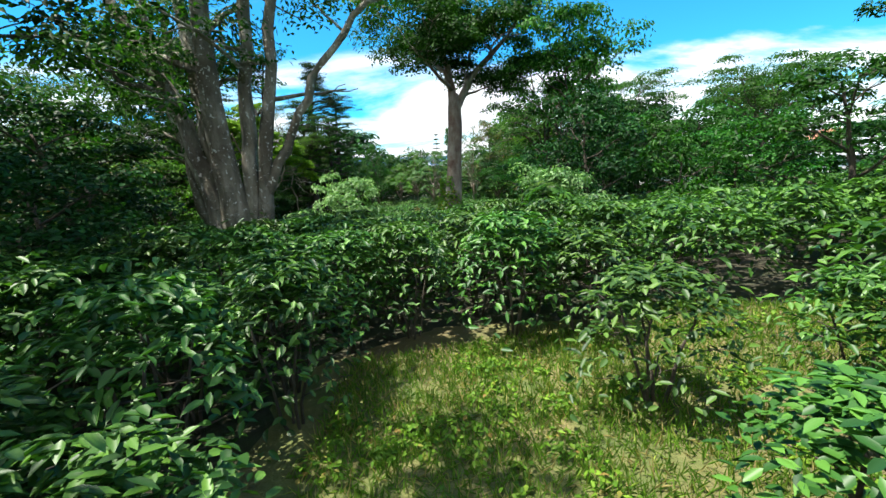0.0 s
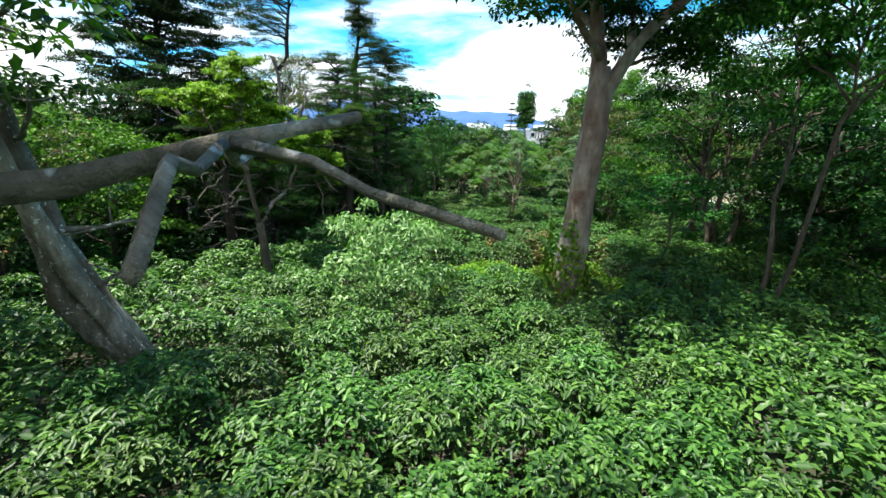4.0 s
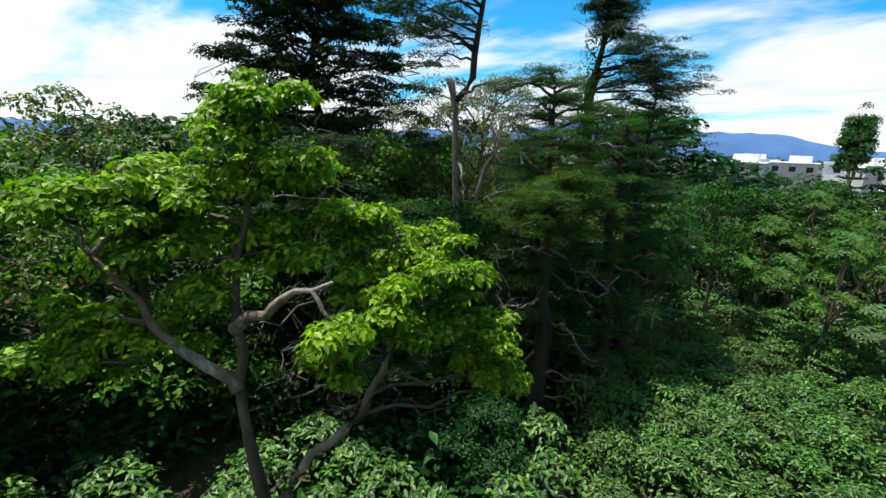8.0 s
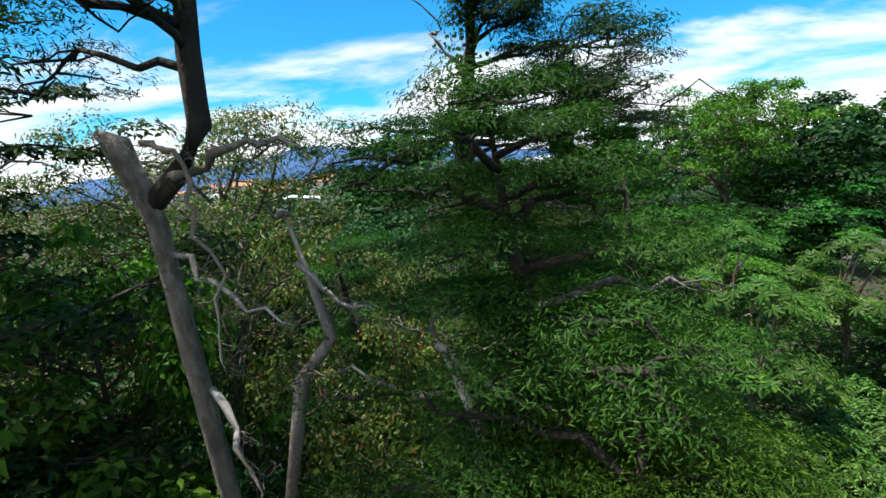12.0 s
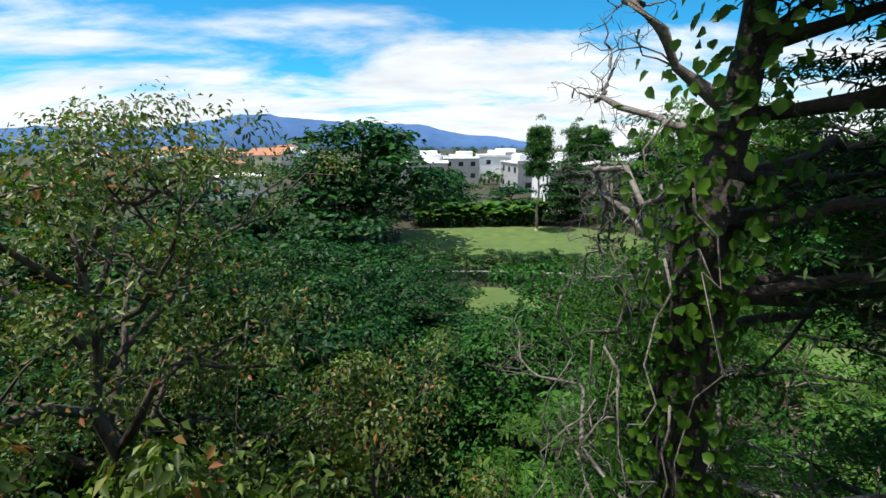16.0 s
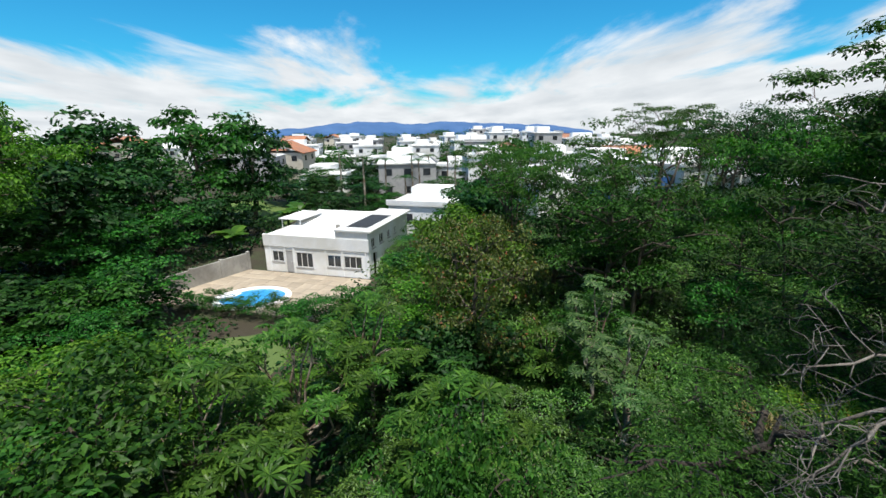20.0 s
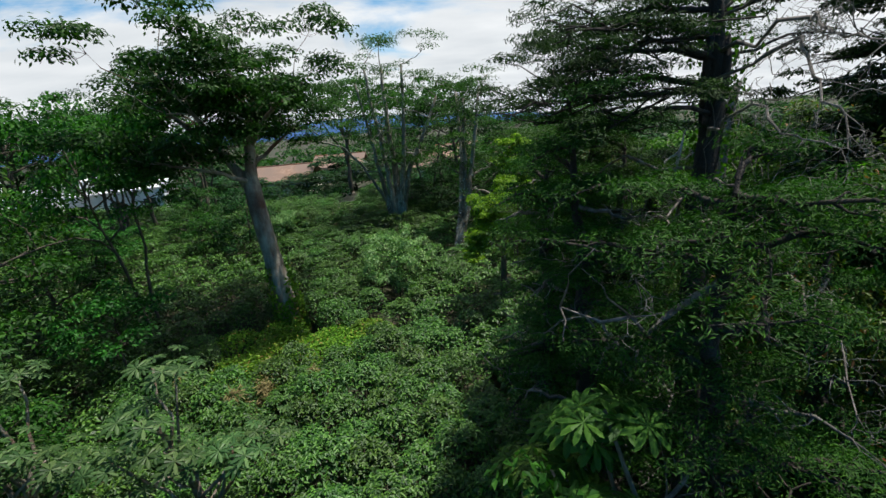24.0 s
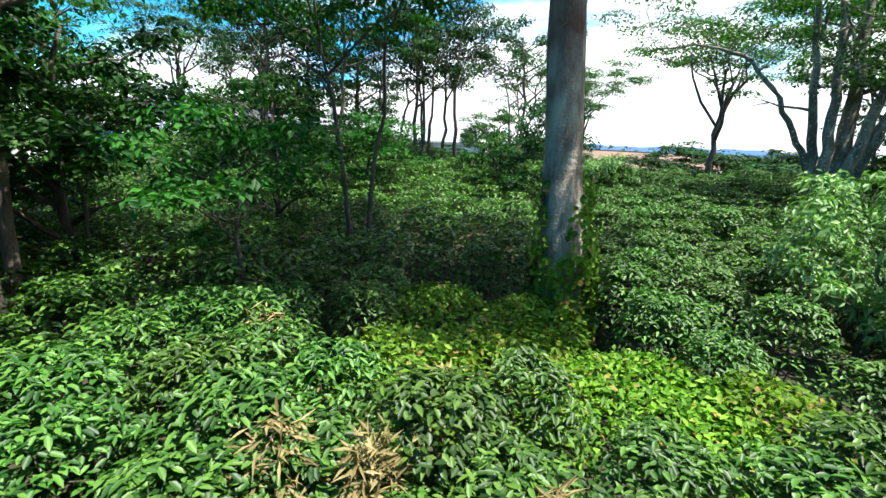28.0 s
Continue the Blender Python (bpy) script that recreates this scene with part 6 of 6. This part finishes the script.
def town_house(x, y, w, d, h, turn, style, storeys=1, sink=0.0):
    root = new("town_house")
    root.location = (x, y, ground_z(x, y) - sink)
    root.rotation_euler = (0, 0, radians(turn))
    wall = {"red": M_CREAM, "white": M_WHITE, "grey": M_GREYW, "shed": M_WHITE, "brown": M_CREAM}[style]
    part("wall", box_bm(-w / 2, -d / 2, -0.5, w / 2, d / 2, h), wall, root)
    if style in ("red", "brown"):
        ro = part_of("roof", mesh_of("roof", *gable_mesh(w, d, w * 0.2, 0.5), M_TILE if style == "red" else M_TILEB), root, loc=(0, 0, h))
        part_of("ridge", mesh_of("ridge", *box_data(0.3, d + 1.0, 0.14), M_TILE), root, loc=(0, 0, h + w * 0.2 + 0.18))
    elif style == "shed":
        part_of("roof", mesh_of("roof", *gable_mesh(w, d, w * 0.08, 0.3), M_ROOFW), root, loc=(0, 0, h))
    else:
        part("roof", box_bm(-w / 2 - 0.2, -d / 2 - 0.2, h, w / 2 + 0.2, d / 2 + 0.2, h + 0.2), M_ROOFW, root)
        part("parapet", box_bm(-w / 2 - 0.2, -d / 2 - 0.2, h + 0.2, -w / 2 + 0.05, d / 2 + 0.2, h + 0.6), wall, root)
        part("roof_room", box_bm(-w * 0.1, -d * 0.2, h + 0.2, w * 0.35, d * 0.3, h + 1.7), M_WHITE, root)
    per = h / storeys
    for st in range(storeys):
        z = st * per + per * 0.38
        nx = max(2, int(w / 3))
        for k in range(nx):
            cx = -w / 2 + w * (k + 0.5) / nx
            for s in (-1, 1):
                part("window", box_bm(cx - 0.6, s * d / 2 - 0.03, z, cx + 0.6, s * d / 2 + 0.03, z + 1.1), M_DARKGL, root)
        ny = max(2, int(d / 3.4))
        for k in range(ny):
            cy = -d / 2 + d * (k + 0.5) / ny
            for s in (-1, 1):
                part("window", box_bm(s * w / 2 - 0.03, cy - 0.6, z, s * w / 2 + 0.03, cy + 0.6, z + 1.1), M_DARKGL, root)
    words = {"red": "pale house with orange clay-tile roof in the town", "white": "white modern flat-roofed house in the town", "grey": "grey flat-roofed modern house in the town",
             "shed": "long white shed with low sheet-metal roof", "brown": "house with weathered brown tile roof behind trees"}
    tagged(root, words[style], "house", "houses of the town")
    return root


def make_town():
    rng = random.Random(31)

    def scatter(h0, h1, d0, d1, n, styles, ox=-13.0, oy=42.0, size=(8, 12), two=0.5, gap=9):
        done = []
        for _ in range(n * 12):
            if len(done) >= n:
                break
            h, d = radians(rng.uniform(h0, h1)), d0 + (d1 - d0) * rng.random()
            x, y = ox - math.sin(h) * d, oy + math.cos(h) * d
            if any(math.hypot(x - a, y - b) < gap for a, b in done):
                continue
            done.append((x, y))
            st = rng.choice(styles)
            two_st = rng.random() < two
            town_house(x, y, rng.uniform(*size), rng.uniform(*size), 5.8 if two_st else 3.2, rng.uniform(-12, 12) + rng.choice((0, 90)), st, 2 if two_st else 1)
    scatter(-70, -116, 78, 250, 62, ["white", "white", "white", "grey", "red"], two=0.6, gap=12, size=(7, 11))
    scatter(-2, -30, 84, 170, 22, ["white", "white", "grey", "shed"], two=0.6, gap=12)
    scatter(10, 36, 150, 330, 30, ["red", "red", "red", "white"], two=0.2, gap=12)
    scatter(-40, -68, 140, 260, 12, ["red", "white"], gap=14)
    town_house(-46, 124, 11, 9, 3.6, 20, "shed")
    town_house(15.5, 104, 14, 18, 6.2, -8, "shed", 2)
    for x, y in ((13, -30), (-13, -31), (-26, -34), (6, -46), (-18, -47)):
        town_house(x, y, 9, 9, 2.9, rng.uniform(-10, 10) + 90, "brown")
    for x, y, st in ((46, 24, "white"), (43, 8, "white"), (52, 14, "grey"), (38, -6, "white"), (30, -16, "white")):
        town_house(x, y, 10, 12, 3.4, 20, st)
    town_house(39, 40.5, 7, 9, 3.2, -19, "white")


make_town()


def long_wall(name, a, b, height, mat, label, step=3.0, cap=None):
    """A boundary wall from a to b in panels between posts."""
    root = new(name)
    d = Vector((b[0] - a[0], b[1] - a[1], 0))
    ln = d.length
    root.location = (a[0], a[1], ground_z(a[0], a[1]))
    root.rotation_euler = (0, 0, math.atan2(d.y, d.x))
    n = int(ln / step)
    for k in range(n):
        zz = ground_z(a[0] + d.x * (k + 0.5) / n, a[1] + d.y * (k + 0.5) / n) - root.location.z
        part("panel", box_bm(k * ln / n + 0.1, 0, zz - 0.4, (k + 1) * ln / n - 0.1, 0.14, zz + height, 0.01), mat, root)
        part("post", box_bm(k * ln / n - 0.1, -0.04, zz - 0.4, k * ln / n + 0.1, 0.18, zz + height + 0.1, 0.01), mat, root)
        if cap:
            part("capping", box_bm(k * ln / n + 0.1, -0.06, zz + height, (k + 1) * ln / n - 0.1, 0.2, zz + height + 0.07, 0.01), cap, root)
    return tagged(root, label, "wall", kind="structure")


# Panels carry painted shade; the paler capping stands for the lit top.
long_wall("boundary_wall", (-14, 68.6), (1, 66.8), 0.8, M_WALLD, "low weathered concrete boundary wall below the lawn, shade painted into panels", cap=M_CONC)
long_wall("compound_wall", (46, 30), (30, -6), 2.4, M_WHITE, "white compound wall at the plantation's edge")
for gx, gy in ((41.2, 19.5), (38.2, 12.6)):
    g = new("gate")
    g.location = (gx - 0.25, gy + 0.1, ground_z(gx, gy))
    g.rotation_euler = (0, 0, math.atan2(-36, -16))
    gf = part("gate_frame", box_bm(-1.4, -0.04, 0.05, 1.4, 0.04, 2.3, 0.01), M_BLUE, g)
    for k in range(6):
        part("board", box_bm(-1.3 + k * 0.44, 0.04, 0.15, -0.92 + k * 0.44, 0.06, 2.2), M_BLUE, g)
    tagged(g, "blue painted metal gate in the white wall", "gate", "gates")


# palms, bananas, palmate trees -------------------------------------------
def palm_mesh(seed, fronds=14, length=2.2):
    rng = np.random.default_rng(seed)
    v, f = [], []
    for k in range(fronds):
        a = 2 * math.pi * k / fronds + rng.uniform(-0.2, 0.2)
        up = rng.uniform(0.2, 1.0)
        d = np.array([math.cos(a), math.sin(a), 0])
        sd = np.array([-math.sin(a), math.cos(a), 0])
        prev = None
        for i in range(9):
            t = i / 8
            p = d * length * t * (1 - 0.15 * t) + np.array([0, 0, up * length * (t - 1.35 * t * t)])
            if prev is not None:
                for s in (-1, 1):
                    for q in (0.15, 0.6):
                        m = prev + (p - prev) * q
                        tip = m + sd * s * length * 0.24 * math.sin(math.pi * min(1, t + 0.15)) + d * 0.12 - np.array([0, 0, 0.14 * length * t])
                        b = len(v)
                        v += [tuple(m), tuple(m + (p - prev) * 0.22), tuple(tip)]
                        f.append((b, b + 1, b + 2))
            prev = p
    return mesh_of("fronds", v, f, M_BROAD)


PALM = [palm_mesh(5), palm_mesh(6)]


def palm(x, y, top, i):
    root = new("palm_tree")
    z = ground_z(x, y)
    root.location = (x, y, z)
    w = Wood()
    w.limb((0, 0, -0.2), (0.25, 0.1, top - z), 0.17, 0.11, np.random.default_rng(i), 0.015, 8, 8)
    part_of("trunk", w.mesh("trunk", M_BARK), root)
    part_of("fronds", PALM[i % 2], root, loc=(0.25, 0.1, top - z))
    tagged(root, "tall slim palm with arching green fronds", "palm tree", "palms")


for i, (x, y, top) in enumerate(((52, 50, 3.0), (56, 47, 2.4), (60, 43, 2.8), (66, 40, 2.2), (63, 55, 3.2), (75, 36, 2.6), (80, 28, 3.4), (72, 25, 2.8), (48, 44, 0.6), (84, 45, 3.0), (22.6, 43.4, -1.6), (24.6, 42.4, -0.9), (58, 36, 3.2), (68, 33, 3.6), (54, 42, 2.4))):
    palm(x, y, top, i)


def banana_mesh(seed):
    rng = np.random.default_rng(seed)
    v, f = [], []
    for k in range(14):
        a = 2.4 * k + rng.uniform(-0.3, 0.3)
        d = np.array([math.cos(a), math.sin(a), 0])
        sd = np.array([-math.sin(a), math.cos(a), 0])
        ln, up = rng.uniform(1.4, 2.3), rng.uniform(-0.2, 1.5)
        for i in range(7):
            t = i / 6
            p = d * ln * 0.75 * t + np.array([0, 0, 1.4 + up * ln * (t - 0.75 * t * t)])
            w = 0.46 * math.sin(math.pi * (0.12 + 0.86 * t))
            b = len(v)
            v += [tuple(p - sd * w - np.array([0, 0, 0.1 * w])), tuple(p), tuple(p + sd * w - np.array([0, 0, 0.1 * w]))]
            if i:
                f += [(b - 3, b - 2, b + 1, b), (b - 2, b - 1, b + 2, b + 1)]
    return mesh_of("leaves", v, f, M_PALMATE, True)


BANANA = [banana_mesh(3), banana_mesh(4)]


def banana(x, y, i, sc=1.0):
    root = new("banana_plant")
    root.location = (x, y, ground_z(x, y))
    root.scale = (sc, sc, sc)
    root.rotation_euler = (0, 0, i * 1.3)
    w = Wood()
    w.limb((0, 0, -0.1), (0.05, 0, 1.7), 0.13, 0.08, np.random.default_rng(i), 0.02, 5, 8)
    part_of("stem", w.mesh("stem", M_PALMATE), root)
    part_of("leaves", BANANA[i % 2], root)
    tagged(root, "banana plant with broad torn upright leaves", "banana plant", "banana plants")


for i in range(24):
    banana(-11.2 + i * 0.66 + 0.3 * math.sin(i * 5), 90.6 + 1.2 * math.sin(i * 2.1), i, 1.15 + 0.15 * math.sin(i * 1.7))
    banana(-11.0 + i * 0.66, 89.4 + 0.5 * math.sin(i * 3.7), i + 3, 0.85 + 0.15 * math.sin(i))
for i, (x, y) in enumerate(((40, 58), (41.5, 57), (30, 60.5), (28, 42), (30.5, 41))):
    banana(x, y, i, 1.3)


def palmate_mesh(seed, count, spread, leaf):
    """Crown of star leaves: nine lobes each, on a ring of stalks."""
    rng = np.random.default_rng(seed)
    P, A = [], []
    v, f = [], []
    for k in range(count):
        a = 2.4 * k + rng.uniform(-0.5, 0.5)
        r = spread * rng.uniform(0.35, 1.0)
        c = np.array([math.cos(a) * r, math.sin(a) * r, rng.uniform(-0.25, 0.3) * spread])
        n = np.array([math.cos(a) * 0.5, math.sin(a) * 0.5, 1.0]) + rng.normal(0, 0.2, 3)
        n /= np.linalg.norm(n)
        u = np.cross(n, (0.3, 0.9, 0.1))
        u /= np.linalg.norm(u)
        w = np.cross(n, u)
        L = leaf * rng.uniform(0.8, 1.15)
        for q in range(9):
            t = 2 * math.pi * (q + 0.5) / 9.6
            d = u * math.cos(t) + w * math.sin(t)
            sd = np.cross(n, d)
            ll = L * (0.78 + 0.22 * math.sin(t / 2))
            b = len(v)
            v += [tuple(c), tuple(c + d * ll * 0.55 + sd * ll * 0.13 - n * ll * 0.03), tuple(c + d * ll * 0.86 + sd * ll * 0.11 - n * ll * 0.12), tuple(c + d * ll - n * ll * 0.2),
                  tuple(c + d * ll * 0.86 - sd * ll * 0.11 - n * ll * 0.12), tuple(c + d * ll * 0.55 - sd * ll * 0.13 - n * ll * 0.03), tuple(c + d * ll * 0.55 + n * ll * 0.02)]
            f += [(b, b + 1, b + 6), (b + 1, b + 2, b + 3, b + 6), (b + 6, b + 3, b + 4, b + 5), (b, b + 6, b + 5)]
    return v, f


def palmate_tree(x, y, top, R, seed, heads=7, leaf=0.36, per=11, pale=False):
    root = new("palmate_tree")
    z = ground_z(x, y)
    root.location = (x, y, z)
    rng = np.random.default_rng(seed)
    H = top - z
    w = Wood()
    w.limb((0, 0, -0.2), (0.1, 0, H * 0.55), 0.10, 0.07, rng, 0.03, 7, 8)
    heads_at = []
    for k in range(heads):
        a = 2.4 * k + rng.uniform(-0.3, 0.3)
        r = R * math.sqrt((k + 0.3) / heads)
        e = np.array([math.cos(a) * r, math.sin(a) * r, H * (0.98 - 0.33 * (r / R) ** 1.5 - (0.22 if k % 3 == 1 else 0.0)) - 0.2])
        w.limb((0.1, 0, H * rng.uniform(0.3, 0.55)), e, 0.045, 0.02, rng, 0.08, 6, 6, 0.06)
        heads_at.append(e)
    part_of("trunk", w.mesh("trunk", M_BARK), root)
    for k, e in enumerate(heads_at):
        part_of("leaf_head", (PALMATE_PALE if pale else PALMATE)[k % 3], root, loc=tuple(e))
    tagged(root, "tree with pale star-shaped palmate leaves" if pale else "tree with large star-shaped palmate leaves", "tree", "palmate trees")


PALMATE = [mesh_of("leaf_head", *palmate_mesh(200 + k, 11, 0.55, 0.36), M_PALMATE, False) for k in range(3)]
PALMATE_PALE = [mesh_of("leaf_head", *palmate_mesh(210 + k, 14, 0.55, 0.25), M_PALMPALE, False) for k in range(3)]
for k, (x, y, top, R) in enumerate(((-0.9, 36.6, 2.0, 1.5), (2.4, 36.4, 2.3, 1.4), (-7.9, 40.2, 2.7, 1.2), (-8.1, 38.6, 1.3, 1.2), (-9.4, 42.6, 2.2, 1.5),
                                    (-0.6, 47.0, 2.4, 2.2), (-3.2, 48.6, 2.6, 2.2), (-4.6, 47.0, 1.4, 1.8), (2.4, 45.0, 2.0, 2.0), (2.4, 11.0, -0.2, 0.9), (4.2, 37.6, -0.6, 1.8), (-2.6, 42.2, 1.6, 2.0))):
    palmate_tree(x, y, top, R, 300 + k, heads=max(9, int(R * 9)), pale=k < 2)


# undergrowth, far woods, grass --------------------------------------------
def bare_floor(x, y):
    """True where something else covers the ground."""
    if (-9.0 if y > 28 else -16.0) < x < 30 and -3 < y < 46 and not in_clearing(x, y):
        return True
    if in_clearing(x, y) or (-14 < x < 12.5 and 70.5 < y < 88.5) or (-9.6 < x < -3.4 and 59.8 < y < 66.2):
        return True
    lx = (x - HX) * 0.944 - (y - HY) * 0.33
    ly = (x - HX) * 0.33 + (y - HY) * 0.944
    if 6.4 < x < 12.6 and 50 < y < 55.8:
        return True
    return -10.5 < lx < 15.5 and -1 < ly < 15 or (43 < x < 61 and 58 < y < 71)


def make_undergrowth():
    rng = np.random.default_rng(5)
    P, N = [], []
    while len(P) < 4600:
        x, y = rng.uniform(-48, 56), rng.uniform(-24, 104)
        if bare_floor(x, y):
            continue
        h = rng.uniform(0.5, 1.9)
        p, nn = clump(rng, (x, y, ground_z(x, y) + h * 0.35), rng.uniform(0.8, 1.5), 36, 0.7 * h)
        P.append(p)
        N.append(nn)
    while len(P) < 5700:
        x, y = rng.uniform(-26, -8.6), rng.uniform(22, 60)
        if bare_floor(x, y):
            continue
        h = rng.uniform(0.7, 2.4)
        p, nn = clump(rng, (x, y, ground_z(x, y) + h * 0.35), rng.uniform(0.7, 1.2), 50, 0.7 * h)
        P.append(p)
        N.append(nn)
    ob = new("undergrowth", leaves_mesh("undergrowth", np.concatenate(P), np.concatenate(N), 0.36, 0.18, M_DEEP, rng, 0.3))
    tagged(ob, "dense dark green undergrowth on the woodland floor", "undergrowth", kind="stuff")
    P, N = [], []
    while len(P) < 2000:
        h = rng.uniform(0, 2 * math.pi)
        d = 92 + 560 * rng.random() ** 1.6
        x, y = -math.sin(h) * d, 38 + math.cos(h) * d
        r = rng.uniform(2.0, 4.6)
        p, nn = clump(rng, (x, y, ground_z(x, y) + r * 0.6), r, 58, 0.85)
        P.append(p)
        N.append(nn)
    ob = new("far_woods", leaves_mesh("far_woods", np.concatenate(P), np.concatenate(N), 1.3, 0.8, M_FARLEAF, rng, 0.2))
    tagged(ob, "distant trees scattered among the houses of the town", "trees", kind="stuff")
    P, N = [], []
    n = 64000
    xs, ys = rng.uniform(-2.6, 13, n), rng.uniform(1.6, 7.6, n)
    ok = np.array([in_clearing(a, b) and noise.noise((a * 1.7, b * 1.7, 5)) + 0.6 * noise.noise((a * 5, b * 5, 8)) > -0.75 + 0.5 * rng.random() for a, b in zip(xs, ys)])
    xs, ys = xs[ok], ys[ok]
    zs = np.array([ground_z(a, b) for a, b in zip(xs, ys)]) + 0.05
    n = len(xs)
    nrm = rng.normal(0, 1, (n, 3)) * np.array([1, 1, 0.25])
    ob = new("grass", leaves_mesh("grass", np.stack([xs, ys, zs], 1), nrm, 0.17, 0.014, M_GRASS, rng, -1.0))
    tagged(ob, "tall green and straw-coloured grass in the clearing", "grass", kind="stuff")
    P, N = [], []
    for _ in range(900):
        x, y = rng.uniform(-2.2, 12.5), rng.uniform(2.4, 7.4)
        if in_clearing(x, y) and noise.noise((x * 0.9, y * 0.9, 4)) > 0.02:
            p, nn = clump(rng, (x, y, ground_z(x, y) + 0.08), rng.uniform(0.1, 0.24), 34, 0.8)
            P.append(p)
            N.append(nn)
    ob = new("weeds", leaves_mesh("weeds", np.concatenate(P), np.concatenate(N), 0.075, 0.04, M_COVER, rng, 0.3))
    tagged(ob, "low yellow-green weeds growing through the grass", "weeds", kind="stuff")
    for cx, cy, cr, lift in ((0.5, 31.4, 0.6, 1.95), (-0.2, 29.7, 0.5, 1.95), (-0.3, 30.9, 0.4, 1.9), (2.9, 29.9, 0.5, 1.9), (-1.9, 30.6, 0.35, 1.9)):
        n = 700
        a, r = rng.uniform(0, 6.283, n), cr * np.sqrt(rng.random(n))
        xs, ys = cx + r * np.cos(a), cy + r * np.sin(a)
        zs = np.array([ground_z(u, v) for u, v in zip(xs, ys)]) + lift * (1 - 0.5 * (r / cr) ** 2) * rng.uniform(0.7, 1.05, n)
        ob = new("dry_brush", leaves_mesh("dry_brush", np.stack([xs, ys, zs], 1), rng.normal(0, 0.6, (n, 3)) + np.array([0, 0, 1]), 0.2, 0.035, M_STRAW, rng, 0.1))
        tagged(ob, "heap of dry straw-coloured cut branches on the coffee", "dry branches", kind="stuff")


make_undergrowth()
for i in range(14):
    plant("deep", -13.2 + i * 1.1, 70.3 - 0.12 * i, -2.2 + 0.3 * math.sin(i * 1.9), 1.1, label="dark clipped hedge shrub along the lawn's edge", group="hedge")
for i in range(9):
    plant("shrub", HX - 7.9 + i * 0.42, HY + 1.5 + i * 1.35, -3.3 + 0.3 * math.sin(i * 2.3), 1.0, label="leafy garden shrub beside the pool terrace", group="garden hedge")


def make_mountains():
    for nm, h0, h1, dist, peak, seed in (("mountain_range", 48, -16, 4200, 370, 1), ("mountain_range", -70, -112, 4400, 150, 2), ("mountain_range", -140, -200, 4300, 170, 3), ("mountain_range", 100, 60, 4400, 190, 4)):
        v, f = [], []
        n = 90
        for i in range(n):
            u = i / (n - 1)
            h = radians(h0 + (h1 - h0) * u)
            top = peak * math.sin(math.pi * u) ** 0.7 * (0.72 + 0.28 * noise.fractal((u * 5, seed, 0), 1.0, 2.0, 5)) - 70
            for k, (dd, zz) in enumerate(((0, -140), (0, -80), (150, -80 + (top + 80) * 0.55), (420, top))):
                d = dist + dd
                v.append((-math.sin(h) * d, math.cos(h) * d, zz + (0 if k < 2 else 12 * noise.noise((u * 30, k, seed)))))
        for i in range(n - 1):
            for k in range(3):
                a = i * 4 + k
                f.append((a, a + 1, a + 5, a + 4))
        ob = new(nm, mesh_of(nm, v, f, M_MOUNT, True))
        tagged(ob, "distant mountain range under cloud, haze blue painted into its colour", "mountains", kind="structure")


make_mountains()
